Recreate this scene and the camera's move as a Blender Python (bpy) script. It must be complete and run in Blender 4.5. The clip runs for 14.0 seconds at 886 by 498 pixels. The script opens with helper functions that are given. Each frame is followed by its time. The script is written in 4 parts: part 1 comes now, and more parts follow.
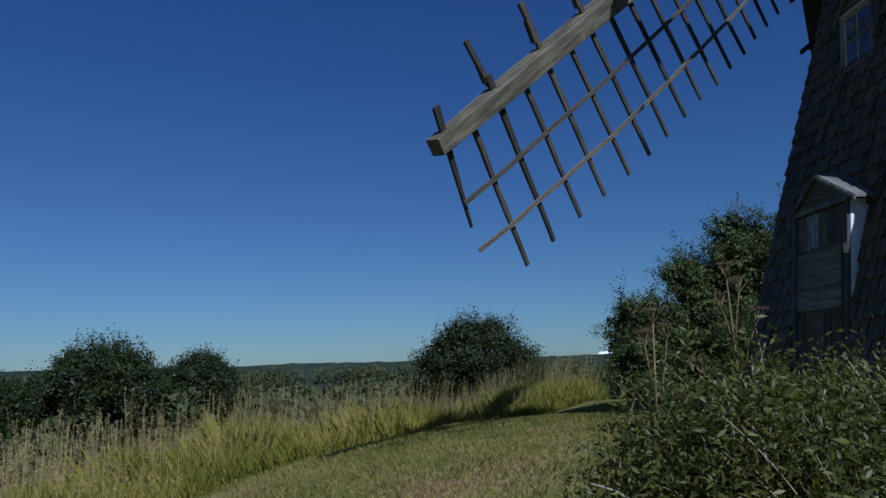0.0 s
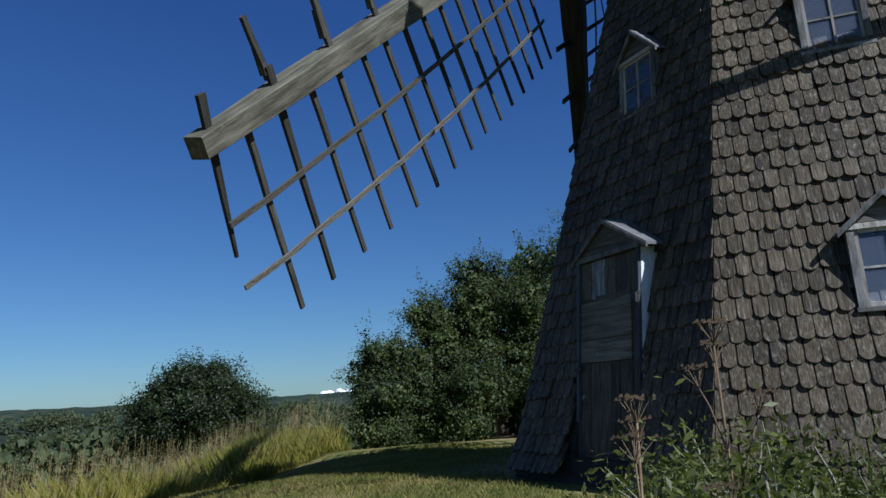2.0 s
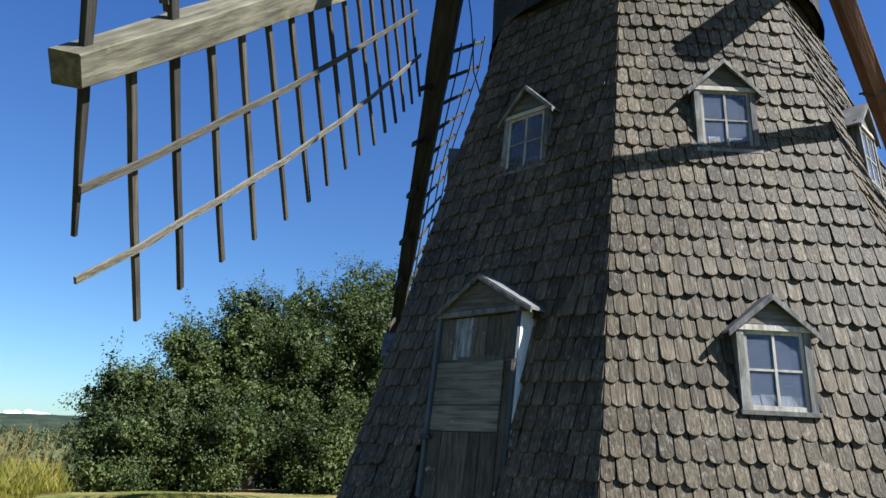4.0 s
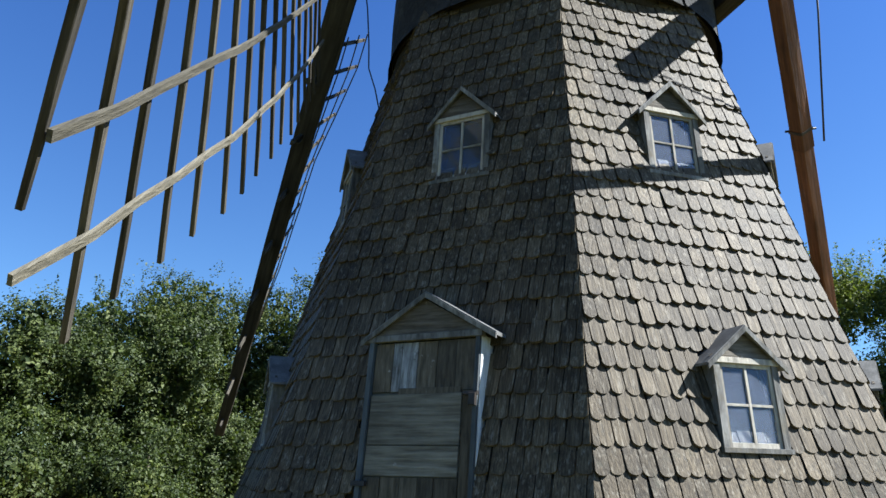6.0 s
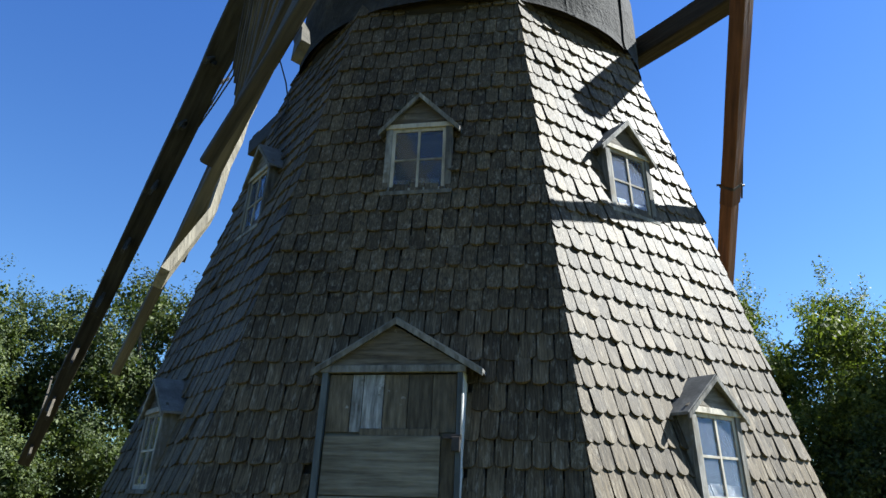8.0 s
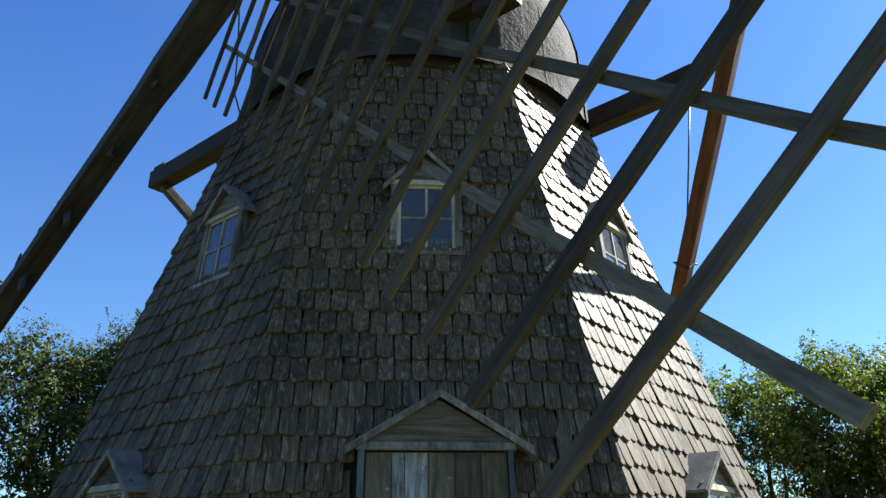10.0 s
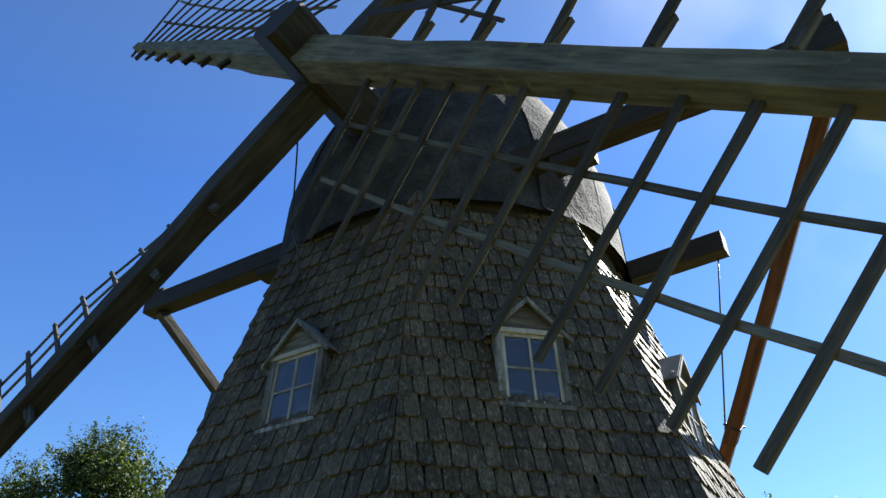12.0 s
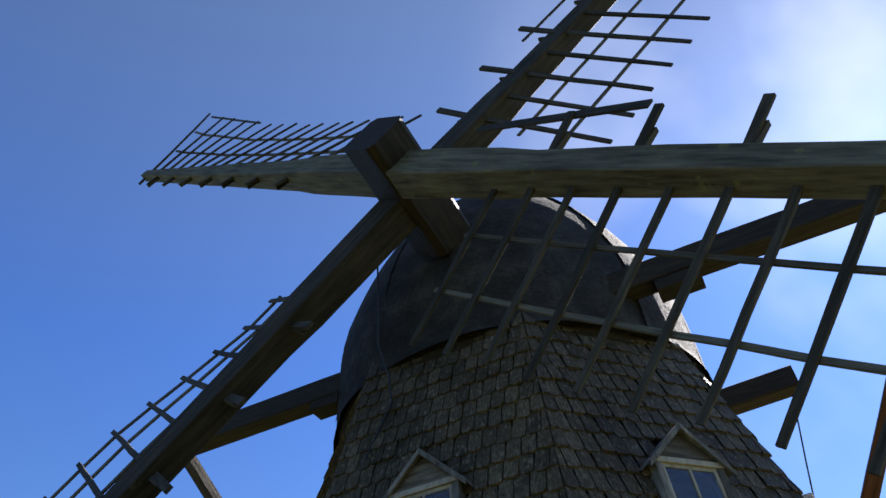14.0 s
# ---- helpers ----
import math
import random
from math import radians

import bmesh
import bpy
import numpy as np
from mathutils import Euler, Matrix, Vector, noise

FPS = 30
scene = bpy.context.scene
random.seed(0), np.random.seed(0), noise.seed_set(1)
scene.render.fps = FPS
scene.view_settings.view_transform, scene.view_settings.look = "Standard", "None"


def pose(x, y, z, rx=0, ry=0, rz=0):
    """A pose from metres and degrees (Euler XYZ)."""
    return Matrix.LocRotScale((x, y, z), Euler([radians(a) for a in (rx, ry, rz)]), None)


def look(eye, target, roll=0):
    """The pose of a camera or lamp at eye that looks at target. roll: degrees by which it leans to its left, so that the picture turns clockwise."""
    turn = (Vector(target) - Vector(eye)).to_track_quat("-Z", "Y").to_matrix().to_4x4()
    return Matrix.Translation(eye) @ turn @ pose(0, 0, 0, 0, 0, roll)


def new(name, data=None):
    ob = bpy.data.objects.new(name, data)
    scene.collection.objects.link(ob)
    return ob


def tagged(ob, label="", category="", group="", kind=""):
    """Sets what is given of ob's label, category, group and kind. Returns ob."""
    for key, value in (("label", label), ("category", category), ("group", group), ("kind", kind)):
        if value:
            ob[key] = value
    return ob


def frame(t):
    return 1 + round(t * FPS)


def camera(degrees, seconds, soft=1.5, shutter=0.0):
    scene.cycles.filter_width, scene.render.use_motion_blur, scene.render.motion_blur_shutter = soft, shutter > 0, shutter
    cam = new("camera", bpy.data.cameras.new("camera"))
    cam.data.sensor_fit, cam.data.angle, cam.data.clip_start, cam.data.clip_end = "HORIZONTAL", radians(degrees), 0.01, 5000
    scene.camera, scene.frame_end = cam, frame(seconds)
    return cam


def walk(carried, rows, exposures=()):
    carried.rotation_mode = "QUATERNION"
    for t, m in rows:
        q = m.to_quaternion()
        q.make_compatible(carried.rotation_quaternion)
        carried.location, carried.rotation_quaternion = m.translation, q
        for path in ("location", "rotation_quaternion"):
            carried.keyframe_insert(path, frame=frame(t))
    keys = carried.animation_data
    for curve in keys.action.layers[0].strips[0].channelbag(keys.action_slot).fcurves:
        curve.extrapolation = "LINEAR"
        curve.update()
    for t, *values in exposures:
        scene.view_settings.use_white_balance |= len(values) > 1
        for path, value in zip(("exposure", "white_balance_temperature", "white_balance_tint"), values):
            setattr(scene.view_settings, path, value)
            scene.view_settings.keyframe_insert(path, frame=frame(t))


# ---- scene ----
cam = camera(62.1, 14.0)
# seconds, place in metres, turn in degrees; the mill's axis is the world's z axis, its foot lies at z = 0
ROWS = [
    (0.0, 7.620, -8.122, 0.467, 99.19, 1.70, 86.08),
    (0.5, 7.265, -8.161, 0.535, 99.32, 2.39, 82.62),
    (1.0, 6.903, -8.101, 0.650, 100.13, 1.87, 79.47),
    (1.5, 6.551, -8.147, 0.637, 102.57, 2.62, 72.29),
    (2.0, 6.177, -8.269, 0.706, 101.30, 3.14, 65.01),
    (2.5, 5.714, -8.343, 0.742, 104.58, 2.12, 59.54),
    (3.0, 5.395, -8.405, 0.743, 103.58, 0.48, 56.10),
    (3.5, 5.032, -8.592, 0.852, 103.64, -1.00, 49.75),
    (4.0, 4.681, -8.641, 0.830, 104.95, -2.76, 43.93),
    (4.2, 4.468, -8.640, 0.860, 105.14, -2.85, 42.18),
    (6.3, 2.698, -8.800, 1.040, 106.55, -1.25, 24.30),
    (6.5, 2.513, -8.843, 1.081, 106.29, -1.50, 22.33),
    (7.0, 2.038, -8.761, 1.127, 107.67, -1.51, 16.41),
    (7.5, 1.731, -8.641, 1.172, 109.22, -0.74, 12.08),
    (7.7, 1.580, -8.613, 1.163, 109.06, -0.89, 11.48),
    (9.8, -0.167, -8.465, 1.366, 111.73, -0.40, -4.19),
    (10.0, -0.334, -8.445, 1.382, 112.87, 0.35, -4.59),
    (10.5, -0.818, -8.342, 1.395, 115.73, -0.23, -7.25),
    (11.0, -1.270, -8.343, 1.430, 116.94, -0.87, -9.90),
    (11.5, -1.642, -8.226, 1.485, 118.40, 0.51, -11.32),
    (12.0, -2.061, -7.995, 1.548, 123.75, 0.97, -13.33),
    (12.5, -2.471, -7.768, 1.540, 125.46, 1.54, -13.14),
    (13.0, -2.839, -7.570, 1.625, 127.09, 3.27, -15.02),
    (13.5, -3.223, -7.245, 1.658, 133.06, 3.72, -16.89),
    (14.0, -3.585, -6.924, 1.675, 135.62, 3.78, -18.25),
]
# overall exposure of the film's camera along the walk
walk(cam, [(t, pose(x, y, z, rx, ry, rz)) for t, x, y, z, rx, ry, rz in ROWS],
     exposures=[(0.0, -0.15, 5350, 15), (1.5, 0.13, 5450, 13), (2.2, 0.42, 5550, 12), (3.0, 0.92, 5950, 11), (4.0, 1.40, 6150, 10), (6.5, 1.69, 6200, 8), (7.5, 1.76, 6280, 7), (10.0, 1.95, 6720, 5), (11.4, 2.0, 6880, 5), (12.0, 1.93, 6650, 6), (13.0, 1.87, 6650, 6), (14.0, 1.70, 6720, 14)])

# ---- world and sun ----
SUN_AZ, SUN_EL = 23.0, 43.0
world = bpy.data.worlds.new("world")
scene.world = world
world.use_nodes = True
wn, wl = world.node_tree.nodes, world.node_tree.links
sky = wn.new("ShaderNodeTexSky")
sky.sky_type = "NISHITA"
sky.sun_disc = False
sky.sun_elevation = radians(SUN_EL)
sky.sun_rotation = radians(90 - SUN_AZ)
sky.altitude, sky.air_density, sky.dust_density, sky.ozone_density = 800, 1.0, 0.5, 3.0
wn["Background"].inputs["Strength"].default_value = 0.050
tint = wn.new("ShaderNodeMix")
tint.data_type, tint.blend_type = "RGBA", "MULTIPLY"
tint.inputs[0].default_value = 1.0
height = wn.new("ShaderNodeSeparateXYZ")
wl.new(wn.new("ShaderNodeTexCoord").outputs["Generated"], height.inputs[0])
air = wn.new("ShaderNodeValToRGB")                  # paler air towards the horizon, deep blue above, darkest overhead
for el, (at_z, colour) in zip([air.color_ramp.elements[0], air.color_ramp.elements[1], air.color_ramp.elements.new(0.6)], ((0.0, (0.70, 0.91, 1.00, 1)), (1.0, (0.38, 0.60, 0.94, 1)), (0.6, (0.49, 0.80, 1.30, 1)))):
    el.position, el.color = at_z, colour
wl.new(height.outputs["Z"], air.inputs[0])
wl.new(air.outputs[0], tint.inputs[7])
wl.new(sky.outputs[0], tint.inputs[6])
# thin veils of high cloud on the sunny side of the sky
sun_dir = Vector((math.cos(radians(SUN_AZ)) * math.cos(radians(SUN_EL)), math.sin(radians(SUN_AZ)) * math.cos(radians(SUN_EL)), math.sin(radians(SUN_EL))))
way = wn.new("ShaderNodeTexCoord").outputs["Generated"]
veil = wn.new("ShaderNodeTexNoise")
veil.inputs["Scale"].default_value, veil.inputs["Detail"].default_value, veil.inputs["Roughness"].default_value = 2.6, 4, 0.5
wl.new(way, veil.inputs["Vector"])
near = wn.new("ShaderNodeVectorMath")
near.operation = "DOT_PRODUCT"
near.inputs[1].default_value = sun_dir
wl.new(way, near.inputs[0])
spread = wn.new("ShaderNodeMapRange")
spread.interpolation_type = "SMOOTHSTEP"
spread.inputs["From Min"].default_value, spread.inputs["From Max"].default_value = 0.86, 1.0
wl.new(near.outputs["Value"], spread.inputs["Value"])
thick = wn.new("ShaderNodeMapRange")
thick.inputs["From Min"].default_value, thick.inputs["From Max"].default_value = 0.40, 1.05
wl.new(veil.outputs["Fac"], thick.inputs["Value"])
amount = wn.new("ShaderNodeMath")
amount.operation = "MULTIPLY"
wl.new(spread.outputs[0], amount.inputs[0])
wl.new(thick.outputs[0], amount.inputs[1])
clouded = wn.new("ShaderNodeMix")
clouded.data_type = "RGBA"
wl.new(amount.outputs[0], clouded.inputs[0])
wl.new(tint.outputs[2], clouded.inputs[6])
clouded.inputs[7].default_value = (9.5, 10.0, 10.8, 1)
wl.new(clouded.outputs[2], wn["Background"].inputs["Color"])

sun_data = bpy.data.lights.new("sun", "SUN")
sun_data.energy, sun_data.angle, sun_data.color = 5.0, radians(0.55), (1.0, 0.99, 0.975)
sun = new("sun", sun_data)
sun.matrix_world = look(sun_dir * 60, (0, 0, 0))

# ---- materials ----
def material(name):
    m = bpy.data.materials.new(name)
    m.use_nodes = True
    nt = m.node_tree
    return m, nt.nodes, nt.links, nt.nodes["Principled BSDF"]


def ramp(nodes, stops):
    r = nodes.new("ShaderNodeValToRGB")
    e = r.color_ramp.elements
    while len(e) < len(stops):
        e.new(0.5)
    for el, (p, c) in zip(e, stops):
        el.position, el.color = p, (*c, 1)
    return r


def noise_tex(nodes, links, vector, scale, detail=4, rough=0.55):
    n = nodes.new("ShaderNodeTexNoise")
    n.inputs["Scale"].default_value = scale
    n.inputs["Detail"].default_value = detail
    n.inputs["Roughness"].default_value = rough
    links.new(vector, n.inputs["Vector"])
    return n


def mixed(nodes, links, a, b, fac, mode="MIX"):
    m = nodes.new("ShaderNodeMix")
    m.data_type, m.blend_type = "RGBA", mode
    for s, v in ((m.inputs[0], fac), (m.inputs[6], a), (m.inputs[7], b)):
        if hasattr(v, "links") and hasattr(v, "is_output"):
            links.new(v, s)
        elif isinstance(v, (int, float)):
            s.default_value = v
        else:
            s.default_value = (*v, 1)
    return m.outputs[2]


def scaled(nodes, links, vector, s, offset=None):
    mp = nodes.new("ShaderNodeMapping")
    mp.inputs["Scale"].default_value = s
    links.new(vector, mp.inputs["Vector"])
    if offset is not None:
        links.new(offset, mp.inputs["Location"])
    return mp.outputs[0]


def piece_random(nodes, island):
    if island:
        return nodes.new("ShaderNodeNewGeometry").outputs["Random Per Island"]
    return nodes.new("ShaderNodeObjectInfo").outputs["Random"]


def bumped(nodes, links, bsdf, height, strength, distance):
    b = nodes.new("ShaderNodeBump")
    b.inputs["Strength"].default_value, b.inputs["Distance"].default_value = strength, distance
    links.new(height, b.inputs["Height"])
    links.new(b.outputs[0], bsdf.inputs["Normal"])


def wood(name, dark, mid, light, grain=(1.2, 16, 16), island=False, rough=0.8, moss=None, moss_at=0.62, coord="Object", spec=0.25, own_tone=(0.62, 1.38), stops=(0.30, 0.48, 0.72), bleach=None):
    """Weathered timber, its grain along local x; every piece takes its own tone."""
    m, n, l, b = material(name)
    tc = n.new("ShaderNodeTexCoord").outputs[coord]
    rnd = piece_random(n, island)
    off = n.new("ShaderNodeVectorMath")
    off.operation = "SCALE"
    off.inputs[0].default_value = (37, 11, 23)
    l.new(rnd, off.inputs["Scale"])
    v = scaled(n, l, tc, grain, off.outputs[0])
    fine = noise_tex(n, l, v, 2.2, 7, 0.62)
    col = ramp(n, list(zip(stops, (dark, mid, light))))
    l.new(fine.outputs["Fac"], col.inputs[0])
    big = noise_tex(n, l, tc, 1.7, 4, 0.6)
    tone = n.new("ShaderNodeMapRange")
    tone.inputs["From Min"].default_value, tone.inputs["From Max"].default_value = 0.3, 0.7
    tone.inputs["To Min"].default_value, tone.inputs["To Max"].default_value = 0.72, 1.18
    l.new(big.outputs["Fac"], tone.inputs["Value"])
    c = mixed(n, l, col.outputs[0], tone.outputs[0], 1.0, "MULTIPLY")
    own = n.new("ShaderNodeMapRange")
    own.inputs["To Min"].default_value, own.inputs["To Max"].default_value = own_tone
    l.new(rnd, own.inputs["Value"])
    c = mixed(n, l, c, own.outputs[0], 1.0, "MULTIPLY")
    if moss:
        sp = noise_tex(n, l, tc, 5.5, 6, 0.7)
        mr = n.new("ShaderNodeMapRange")
        mr.inputs["From Min"].default_value, mr.inputs["From Max"].default_value = moss_at, moss_at + 0.12
        l.new(sp.outputs["Fac"], mr.inputs["Value"])
        c = mixed(n, l, c, moss, mr.outputs[0])
    if bleach:                                   # silvered patches, streaked along the grain
        sv = scaled(n, l, tc, (9, 9, 2.0), off.outputs[0])
        st = noise_tex(n, l, sv, 1.3, 5, 0.7)
        mr = n.new("ShaderNodeMapRange")
        mr.inputs["From Min"].default_value, mr.inputs["From Max"].default_value = 0.58, 0.78
        mr.inputs["To Max"].default_value = 0.6
        l.new(st.outputs["Fac"], mr.inputs["Value"])
        c = mixed(n, l, c, bleach, mr.outputs[0])
    l.new(c, b.inputs["Base Color"])
    b.inputs["Roughness"].default_value = rough
    b.inputs["Specular IOR Level"].default_value = spec
    bumped(n, l, b, fine.outputs["Fac"], 0.7, 0.015)
    return m


M_STOCK = wood("weathered_stock_timber", (0.040, 0.034, 0.022), (0.096, 0.086, 0.056), (0.160, 0.146, 0.100), grain=(0.9, 9, 9), moss=(0.17, 0.17, 0.06), moss_at=0.60)
M_TARRED = wood("dark_stock_timber", (0.022, 0.017, 0.011), (0.048, 0.039, 0.026), (0.085, 0.072, 0.050), grain=(0.9, 9, 9), moss=(0.10, 0.09, 0.045), moss_at=0.64)
M_BAR = wood("weathered_sail_bar", (0.019, 0.016, 0.012), (0.045, 0.039, 0.029), (0.078, 0.068, 0.051), grain=(1.5, 20, 20), moss=(0.05, 0.045, 0.033))
M_LATH = wood("bleached_lath", (0.052, 0.046, 0.033), (0.100, 0.089, 0.064), (0.150, 0.135, 0.100), grain=(1.5, 24, 24))
M_DARK = wood("tarred_timber", (0.010, 0.008, 0.006), (0.019, 0.015, 0.010), (0.036, 0.027, 0.019), grain=(1.0, 12, 12), rough=0.7)
M_BROWN = wood("red_brown_brace", (0.058, 0.023, 0.010), (0.116, 0.045, 0.018), (0.173, 0.072, 0.032), grain=(0.8, 10, 10), rough=0.65)
M_FRAME = wood("weathered_frame_paint", (0.055, 0.052, 0.046), (0.145, 0.140, 0.126), (0.290, 0.282, 0.258), grain=(8, 8, 1.5), moss=(0.13, 0.115, 0.085), moss_at=0.52)
M_SASH = wood("white_sash_paint", (0.204, 0.184, 0.150), (0.321, 0.292, 0.239), (0.422, 0.388, 0.318), grain=(9, 9, 2), moss=(0.25, 0.23, 0.19), moss_at=0.60)
M_WHITE = wood("old_white_paint", (0.42, 0.42, 0.40), (0.60, 0.60, 0.58), (0.72, 0.72, 0.70), grain=(9, 9, 2), moss=(0.30, 0.28, 0.24), moss_at=0.64)
M_GABLE = wood("bare_gable_board", (0.048, 0.038, 0.027), (0.100, 0.085, 0.064), (0.180, 0.160, 0.130), grain=(1.5, 12, 14), moss=(0.40, 0.39, 0.36), moss_at=0.63)
M_DOOR = wood("grey_door_plank", (0.039, 0.033, 0.021), (0.085, 0.071, 0.050), (0.153, 0.132, 0.094), grain=(14, 14, 1.0), moss=(0.42, 0.42, 0.41), moss_at=0.64)
M_DOORX = wood("grey_door_board", (0.062, 0.055, 0.040), (0.130, 0.118, 0.090), (0.215, 0.200, 0.160), grain=(1.0, 14, 14), moss=(0.42, 0.42, 0.41), moss_at=0.66)
M_PALE = wood("pale_paint_remains", (0.060, 0.058, 0.052), (0.17, 0.175, 0.175), (0.36, 0.37, 0.37), grain=(14, 14, 1.0), moss=(0.08, 0.07, 0.055), moss_at=0.56)
M_BLUE = wood("blue_grey_paint", (0.050, 0.058, 0.064), (0.078, 0.092, 0.099), (0.113, 0.126, 0.127), grain=(8, 8, 1.5), moss=(0.14, 0.12, 0.10), moss_at=0.60)
def shingle_wood(name, island):
    """Weathered oak shingle: upright grain, dark checks, curled figure, silvered patches; a tone for every piece."""
    m, n, l, b = material(name)
    tc = n.new("ShaderNodeTexCoord").outputs["Object"]
    rnd = piece_random(n, island)
    off = n.new("ShaderNodeVectorMath")
    off.operation = "SCALE"
    off.inputs[0].default_value = (37, 11, 23)
    l.new(rnd, off.inputs["Scale"])

    def span(value, lo, hi, out_lo=0.0, out_hi=1.0):
        r = n.new("ShaderNodeMapRange")
        r.inputs["From Min"].default_value, r.inputs["From Max"].default_value = lo, hi
        r.inputs["To Min"].default_value, r.inputs["To Max"].default_value = out_lo, out_hi
        l.new(value, r.inputs["Value"])
        return r.outputs[0]
    grain = noise_tex(n, l, scaled(n, l, tc, (30, 30, 3.0), off.outputs[0]), 1.6, 5, 0.6)
    col = ramp(n, [(0.28, (0.038, 0.0293, 0.0175)), (0.50, (0.074, 0.0573, 0.0345)), (0.74, (0.138, 0.110, 0.070))])
    l.new(grain.outputs["Fac"], col.inputs[0])
    c = mixed(n, l, col.outputs[0], span(rnd, 0, 1, 0.68, 1.38), 1.0, "MULTIPLY")
    drift = noise_tex(n, l, scaled(n, l, tc, (1.1, 1.1, 0.45)), 1.0, 4, 0.6)
    c = mixed(n, l, c, span(drift.outputs["Fac"], 0.32, 0.68, 0.66, 1.26), 1.0, "MULTIPLY")
    # growth rings as curled lines
    ring = n.new("ShaderNodeTexWave")
    ring.wave_type, ring.bands_direction = "BANDS", "X"
    ring.inputs["Scale"].default_value, ring.inputs["Distortion"].default_value = 7.0, 9.0
    ring.inputs["Detail"].default_value, ring.inputs["Detail Scale"].default_value = 3.0, 1.2
    l.new(scaled(n, l, tc, (2.2, 2.2, 0.8), off.outputs[0]), ring.inputs["Vector"])
    c = mixed(n, l, c, span(ring.outputs["Fac"], 0.0, 1.0, 0.82, 1.14), 1.0, "MULTIPLY")
    # dark checks and blotches, silvered streaks
    check = noise_tex(n, l, scaled(n, l, tc, (75, 75, 6.0), off.outputs[0]), 1.0, 3, 0.6)
    c = mixed(n, l, c, (0.012, 0.010, 0.007), span(check.outputs["Fac"], 0.60, 0.74, 0.0, 0.75))
    blot = noise_tex(n, l, scaled(n, l, tc, (13, 13, 8), off.outputs[0]), 1.0, 5, 0.65)
    c = mixed(n, l, c, (0.016, 0.014, 0.010), span(blot.outputs["Fac"], 0.57, 0.70, 0.0, 0.75))
    silver = noise_tex(n, l, scaled(n, l, tc, (34, 34, 7), off.outputs[0]), 1.0, 5, 0.7)
    c = mixed(n, l, c, (0.36, 0.325, 0.255), span(silver.outputs["Fac"], 0.54, 0.72, 0.0, 0.52))
    moss = noise_tex(n, l, tc, 4.5, 6, 0.7)
    c = mixed(n, l, c, (0.045, 0.048, 0.030), span(moss.outputs["Fac"], 0.60, 0.74, 0.0, 0.8))
    l.new(c, b.inputs["Base Color"])
    b.inputs["Roughness"].default_value = 0.60
    b.inputs["Specular IOR Level"].default_value = 0.145
    bumped(n, l, b, grain.outputs["Fac"], 0.5, 0.012)
    return m


M_SHINGLE = shingle_wood("oak_shingle", False)
M_SHINGLES = shingle_wood("oak_shingle_field", True)
M_SHINGLE_WALL = wood("under_boarding", (0.021, 0.019, 0.014), (0.035, 0.032, 0.025), (0.056, 0.049, 0.039), grain=(1, 10, 10))


def plain(name, colours, scale=3.0, rough=0.6, metal=0.0, bump=0.2, distance=0.01, spec=0.4):
    m, n, l, b = material(name)
    tc = n.new("ShaderNodeTexCoord").outputs["Object"]
    a = noise_tex(n, l, tc, scale, 5, 0.6)
    f = noise_tex(n, l, tc, scale * 9, 4, 0.6)
    r = ramp(n, [(0.30, colours[0]), (0.52, colours[1]), (0.75, colours[2])])
    mx = n.new("ShaderNodeMath")
    mx.operation = "MULTIPLY_ADD"
    mx.inputs[1].default_value, mx.inputs[2].default_value = 0.45, -0.22
    l.new(f.outputs["Fac"], mx.inputs[0])
    ad = n.new("ShaderNodeMath")
    l.new(a.outputs["Fac"], ad.inputs[0])
    l.new(mx.outputs[0], ad.inputs[1])
    l.new(ad.outputs[0], r.inputs[0])
    l.new(r.outputs[0], b.inputs["Base Color"])
    b.inputs["Roughness"].default_value, b.inputs["Metallic"].default_value = rough, metal
    b.inputs["Specular IOR Level"].default_value = spec
    bumped(n, l, b, ad.outputs[0], bump, distance)
    return m


M_FELT = plain("tarred_roofing_felt", ((0.016, 0.016, 0.015), (0.031, 0.030, 0.029), (0.064, 0.061, 0.056)), 2.4, 0.85, 0, 0.9, 0.05, 0.12)
M_IRON = plain("dark_iron", ((0.02, 0.019, 0.018), (0.045, 0.04, 0.036), (0.09, 0.06, 0.045)), 8, 0.55, 0.6)
M_ZINC = plain("weathered_zinc_edge", ((0.075, 0.074, 0.069), (0.125, 0.123, 0.115), (0.21, 0.207, 0.195)), 5, 0.7, 0.0)
M_WIRE = plain("black_cable", ((0.012, 0.012, 0.013), (0.02, 0.02, 0.022), (0.03, 0.03, 0.03)), 20, 0.5)
M_STONE = plain("field_stone_plinth", ((0.10, 0.095, 0.085), (0.19, 0.18, 0.165), (0.30, 0.29, 0.27)), 4, 0.85, 0, 0.5, 0.03)
M_SOIL_IN = plain("dark_interior_boards", ((0.03, 0.026, 0.02), (0.055, 0.047, 0.037), (0.08, 0.07, 0.055)), 3, 0.9)

M_GLASS, n, l, b = material("old_window_glass")
b.inputs["Base Color"].default_value = (0.62, 0.70, 0.84, 1)
b.inputs["Roughness"].default_value = 0.02
b.inputs["IOR"].default_value = 1.38
b.inputs["Transmission Weight"].default_value = 0.94
b.inputs["Specular IOR Level"].default_value = 0.5
wob = noise_tex(n, l, n.new("ShaderNodeTexCoord").outputs["Object"], 5.0, 2)
bumped(n, l, b, wob.outputs["Fac"], 0.12, 0.02)


